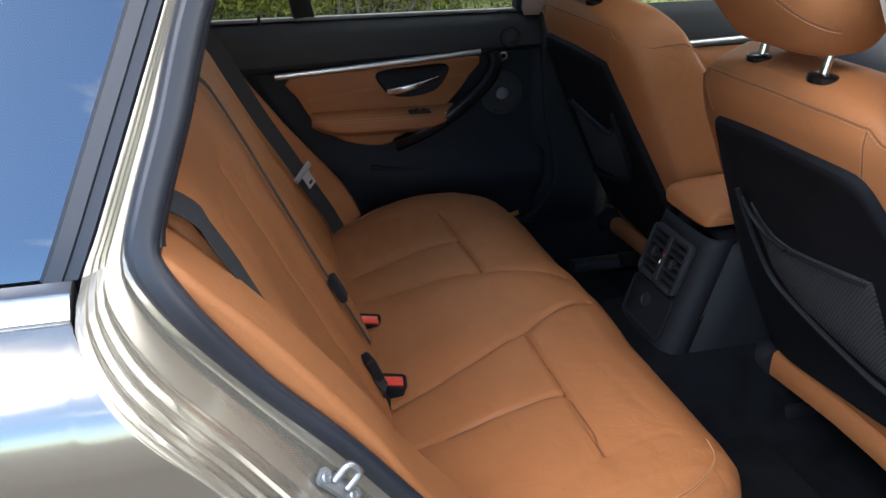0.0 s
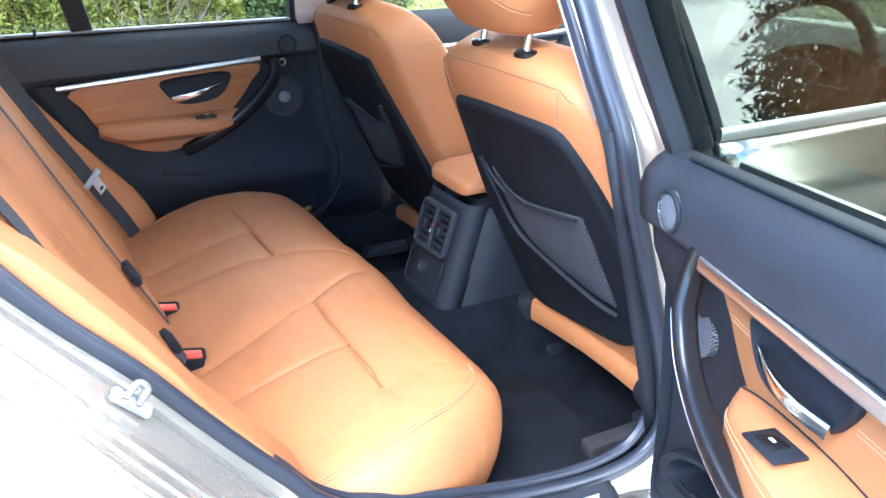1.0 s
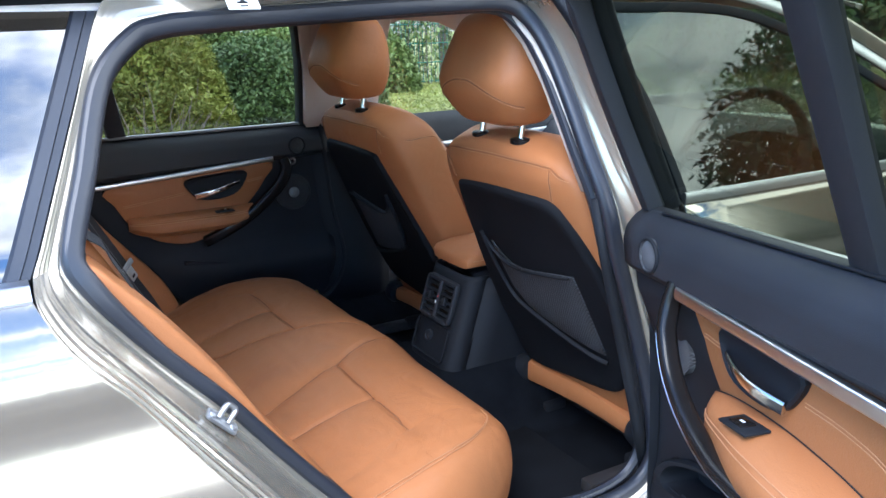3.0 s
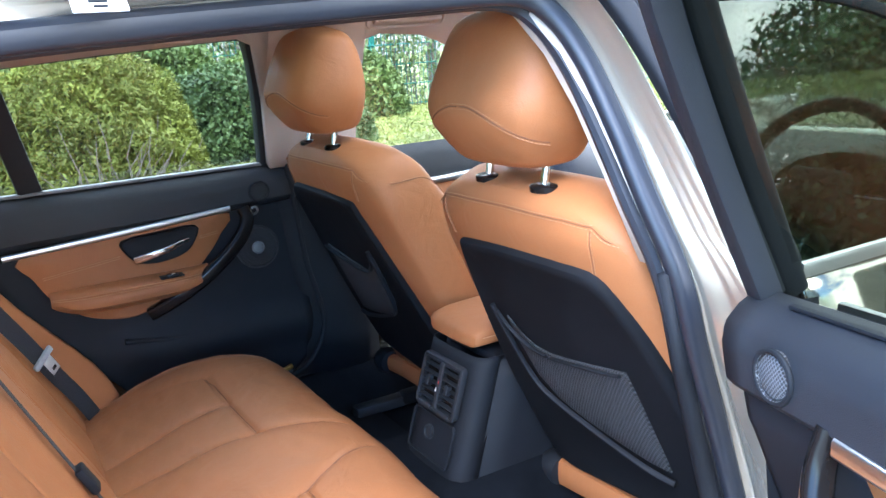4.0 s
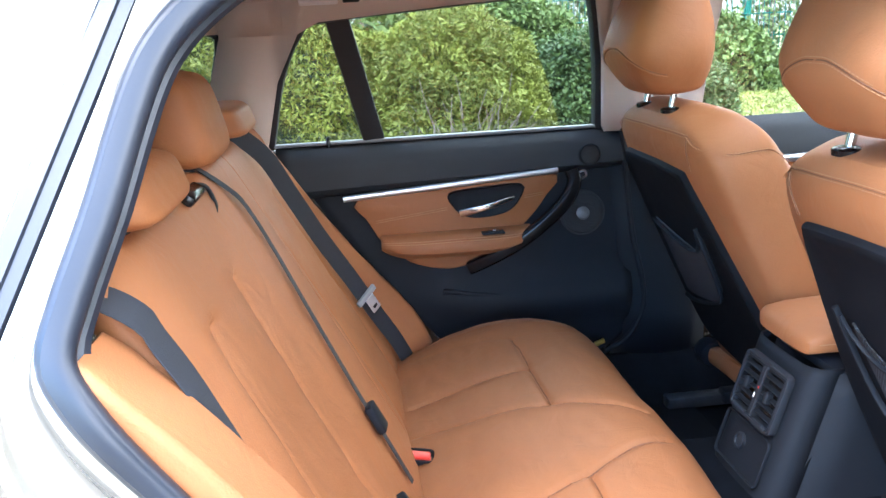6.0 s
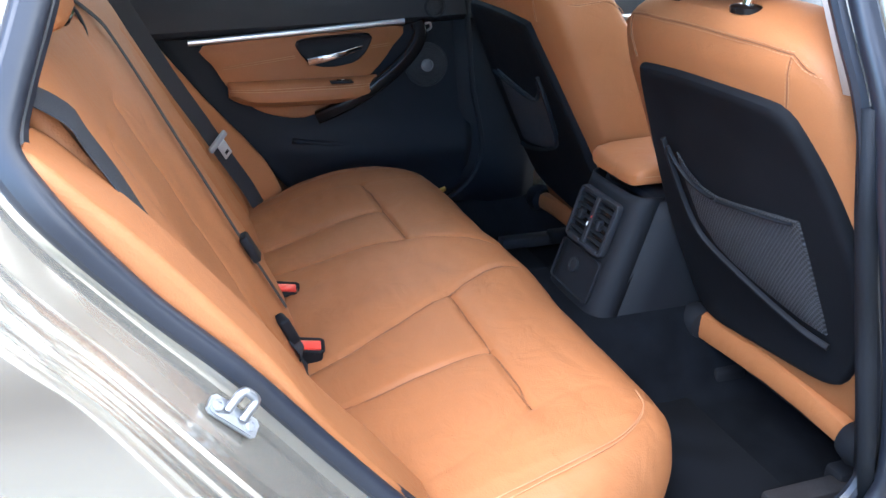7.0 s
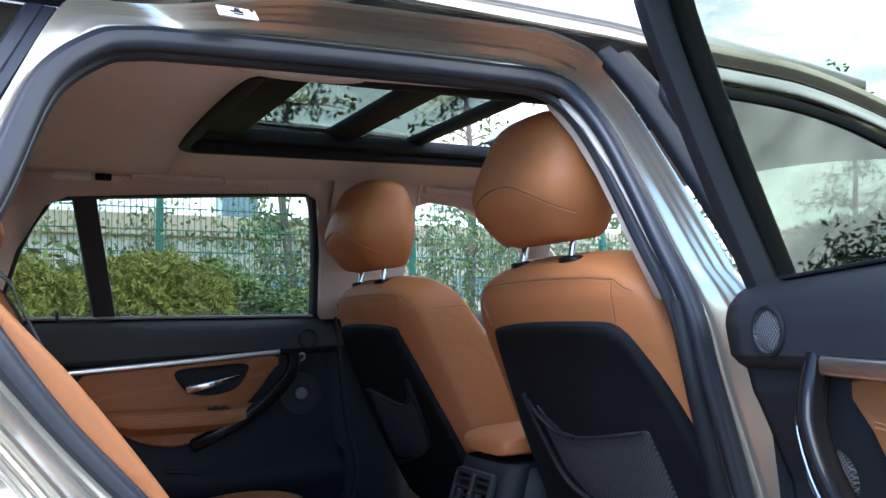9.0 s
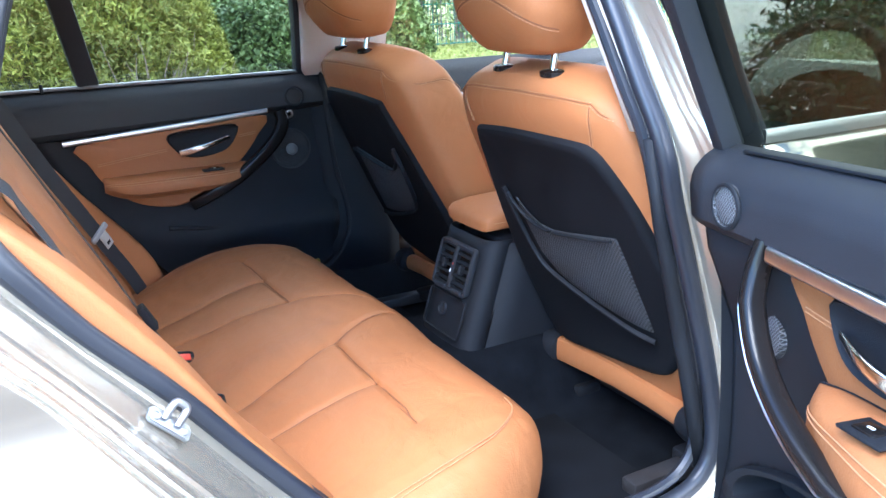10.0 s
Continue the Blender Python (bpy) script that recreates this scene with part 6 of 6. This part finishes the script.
_g = np.random.default_rng(8)
gx, gy = _g.uniform(-1.0, 9.0, 60000), _g.uniform(1.62, 6.1, 60000)
BLADE = mat("grass_blade", (0.19, 0.205, 0.05), 0.8, 0, 0.5, 2, 30, 0)
gr = leaves("grass", BLADE, [(x, y, ground_z(x, y) + 0.012) for x, y in zip(gx, gy)], 0.016, 9, 2.6)
tagged(gr, "short mown grass on the bank", "grass", kind="stuff")

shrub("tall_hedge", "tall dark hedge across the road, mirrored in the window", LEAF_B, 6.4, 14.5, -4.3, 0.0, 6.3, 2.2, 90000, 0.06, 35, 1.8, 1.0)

# a bare patch of grey twigs in the hedge
tw = thing("bare_twigs", "bare grey-brown twigs in a gap of the hedge", "twigs", (1.1, 2.55, 0.5))
_r = random.Random(77)
for k in range(70):
    bx, by = 1.08 + _r.gauss(0, .10), 2.46 + _r.gauss(0, .06)
    d = Vector((_r.gauss(0.05, .45), _r.gauss(-.05, .25), _r.uniform(.5, 1.0))).normalized() * _r.uniform(.25, .55)
    pth = [Vector((bx, by, .50)) + d * q + Vector((_r.gauss(0, .012), _r.gauss(0, .012), _r.gauss(0, .008))) for q in np.linspace(0, 1, 6)]
    piece("twig", sweep(pth, ring(0.006, 5), scale=[1 - .8 * q for q in np.linspace(0, 1, 6)]), BARK, tw)

# welded mesh fence with posts
fence = thing("fence", "green welded mesh fence with square posts", "fence", (0, 6.2, 0.6))
for x in (-5.8, -3.3, -0.8, 1.70, 4.20, 6.68, 9.18):
    piece("post", rbox((0.06, 0.06, 2.1), 0.005, 1, pose(x, 6.2, 1.62)), FENCE, fence, "square green post")
bm = bmesh.new()
def bar(p, q, r):
    p, q = Vector(p), Vector(q)
    d = (q - p).normalized()
    a = d.orthogonal().normalized() * r
    b = d.cross(a).normalized() * r
    v = [bm.verts.new(p + s * a + u * b) for s, u in ((1, 1), (-1, 1), (-1, -1), (1, -1))] + [bm.verts.new(q + s * a + u * b) for s, u in ((1, 1), (-1, 1), (-1, -1), (1, -1))]
    for i in range(4):
        bm.faces.new((v[i], v[(i + 1) % 4], v[4 + (i + 1) % 4], v[4 + i]))
for i in range(305):
    bar((-6.1 + i * 0.05, 6.17, 0.62), (-6.1 + i * 0.05, 6.17, 2.62), 0.0028)
for j in range(11):
    bar((-6.1, 6.165, 0.64 + j * 0.195), (9.2, 6.165, 0.64 + j * 0.195), 0.004)
net = piece("wire_mesh", bm, FENCE, fence, "thin green welded wires")
net["kind"] = "stuff"


def stems(name, label, x0, x1, y0, y1, n, z0, z1, material, seed, leaf, per, lean=0.15):
    """Thin upright weeds or saplings: stalks with leaves along them."""
    rnd = random.Random(seed)
    T = thing(name, label, "bush", ((x0 + x1) / 2, (y0 + y1) / 2, z0))
    bm = bmesh.new()
    pts = []
    for _ in range(n):
        x, y, top = rnd.uniform(x0, x1), rnd.uniform(y0, y1), z0 + (z1 - z0) * rnd.uniform(0.55, 1.0)
        dx, dy = rnd.gauss(0, lean), rnd.gauss(0, lean)
        prev = None
        for s in range(9):
            t = s / 8
            p = Vector((x + dx * t * t, y + dy * t * t, z0 + (top - z0) * t))
            if prev is not None:
                d = (p - prev).normalized()
                a = d.orthogonal().normalized() * 0.004
                b = d.cross(a)
                vs = [bm.verts.new(prev + a), bm.verts.new(prev + b), bm.verts.new(prev - a - b), bm.verts.new(p + a * .8), bm.verts.new(p + b * .8), bm.verts.new(p - (a + b) * .8)]
                for i in range(3):
                    bm.faces.new((vs[i], vs[(i + 1) % 3], vs[3 + (i + 1) % 3], vs[3 + i]))
            prev = p
            if s > 0:
                for _k in range(per):
                    pts.append(p + Vector((rnd.gauss(0, .05), rnd.gauss(0, .05), rnd.gauss(0, .05))))
    piece("stalks", bm, BARK, T, "thin brown stalks")
    under(leaves("foliage", material, pts, leaf, seed, 1.5), T)
    return T


LEAF_D = mat("pale_weed_leaf", (0.14, 0.18, 0.05), 0.6, 0, 0.5, 3, 40, 0)
stems("weed_thicket", "tall pale weeds growing along the fence", 1.0, 9.5, 5.95, 6.9, 260, 0.58, 2.1, LEAF_D, 31, 0.036, 9)
stems("sapling_row", "thin leafy saplings behind the fence", -5.5, 9.0, 6.5, 8.5, 90, 0.6, 3.0, LEAF_C, 37, 0.045, 9, 0.3)


# a tree with drooping leaves near the fence
def tree(x, y, z0, height, spread, n, seed, material, label, leaf=0.055):
    rnd = random.Random(seed)
    T = thing("tree", label, "tree", (x, y, z0), group="trees")
    trunk = [(x, y, z0)]
    for i in range(1, 9):
        trunk.append((x + 0.05 * math.sin(i * 1.3 + seed), y + 0.05 * math.cos(i * 1.7), z0 + height * 0.9 * i / 8))
    piece("trunk", sweep(trunk, ring(0.07 * height / 4, 8), scale=[1 - 0.85 * i / 8 for i in range(9)]), BARK, T, "grey-brown trunk")
    pts = []
    for k in range(34):
        b = Vector(trunk[rnd.randint(2, 7)])
        d = Vector((rnd.gauss(0, 1), rnd.gauss(0, 1), rnd.uniform(0.1, 0.9))).normalized() * spread * rnd.uniform(0.5, 1.1)
        path = [b + d * t + Vector((0, 0, 0.25 * spread * (t - t * t) - 0.1 * t)) for t in np.linspace(0, 1, 6)]
        piece("limb", sweep(path, ring(0.014, 5), scale=[1 - 0.8 * i / 5 for i in range(6)]), BARK, T)
        for _ in range(n // 34):
            t = rnd.uniform(0.25, 1.05)
            p = b + d * t + Vector((0, 0, 0.25 * spread * (t - t * t) - 0.1 * t))
            pts.append(p + Vector((rnd.gauss(0, .10), rnd.gauss(0, .10), rnd.gauss(0, .10))) * spread)
    under(leaves("crown", material, pts, leaf, seed, 1.6), T)
    return T


tree(0.3, 5.0, 0.6, 3.2, 0.9, 2600, 41, LEAF_C, "young tree with loose green leaves over the hedge")
tree(3.3, 7.6, 0.6, 4.2, 0.9, 1500, 43, LEAF_C, "slender birch-like tree behind the fence")
tree(5.6, 7.4, 0.6, 4.6, 1.0, 1500, 47, LEAF_C, "slender leafy tree behind the fence")
tree(9.0, 8.2, 0.6, 5.2, 1.1, 1600, 51, LEAF_C, "slender leafy tree behind the fence")

tree(13.0, 7.4, 0.6, 4.7, 1.0, 1800, 53, LEAF_C, "slender leafy tree behind the fence")

tree(-4.2, 10.5, 0.6, 7.0, 2.2, 9000, 61, LEAF_B, "tall dark tree beyond the hedge", 0.12)


# long low building beyond
WALL = mat("cream_cladding", (0.36, 0.34, 0.30), 0.8, 0, 0.12, 0.6, 30, 0.1)
STONE = mat("buff_roof_band", (0.34, 0.29, 0.21), 0.85, 0, 0.15, 0.8, 30, 0.1)
BLUE = mat("blue_grey_window", (0.10, 0.16, 0.20), 0.25, 0, 0.2, 1, 30, 0)
bl = thing("warehouse", "long pale warehouse behind the trees", "building", (9, 34, 0))
piece("wall", rbox((46, 10, 4.6), 0.05, 1, pose(12, 39, 2.3)), WALL, bl, "pale clad wall")
piece("roof", rbox((46.6, 10.6, 0.9), 0.05, 1, pose(12, 39, 5.05)), STONE, bl, "buff roof band")
for k in range(9):
    piece("window", rbox((3.0, 0.12, 0.9), 0.02, 1, pose(-6 + k * 4.6, 33.98, 2.6)), BLUE, bl, "blue-grey window strip")
piece("roof_plant", rbox((1.6, 1.6, 2.2), 0.05, 1, pose(10.4, 37, 6.4)), BLUE, bl, "blue-grey plant box on the roof")
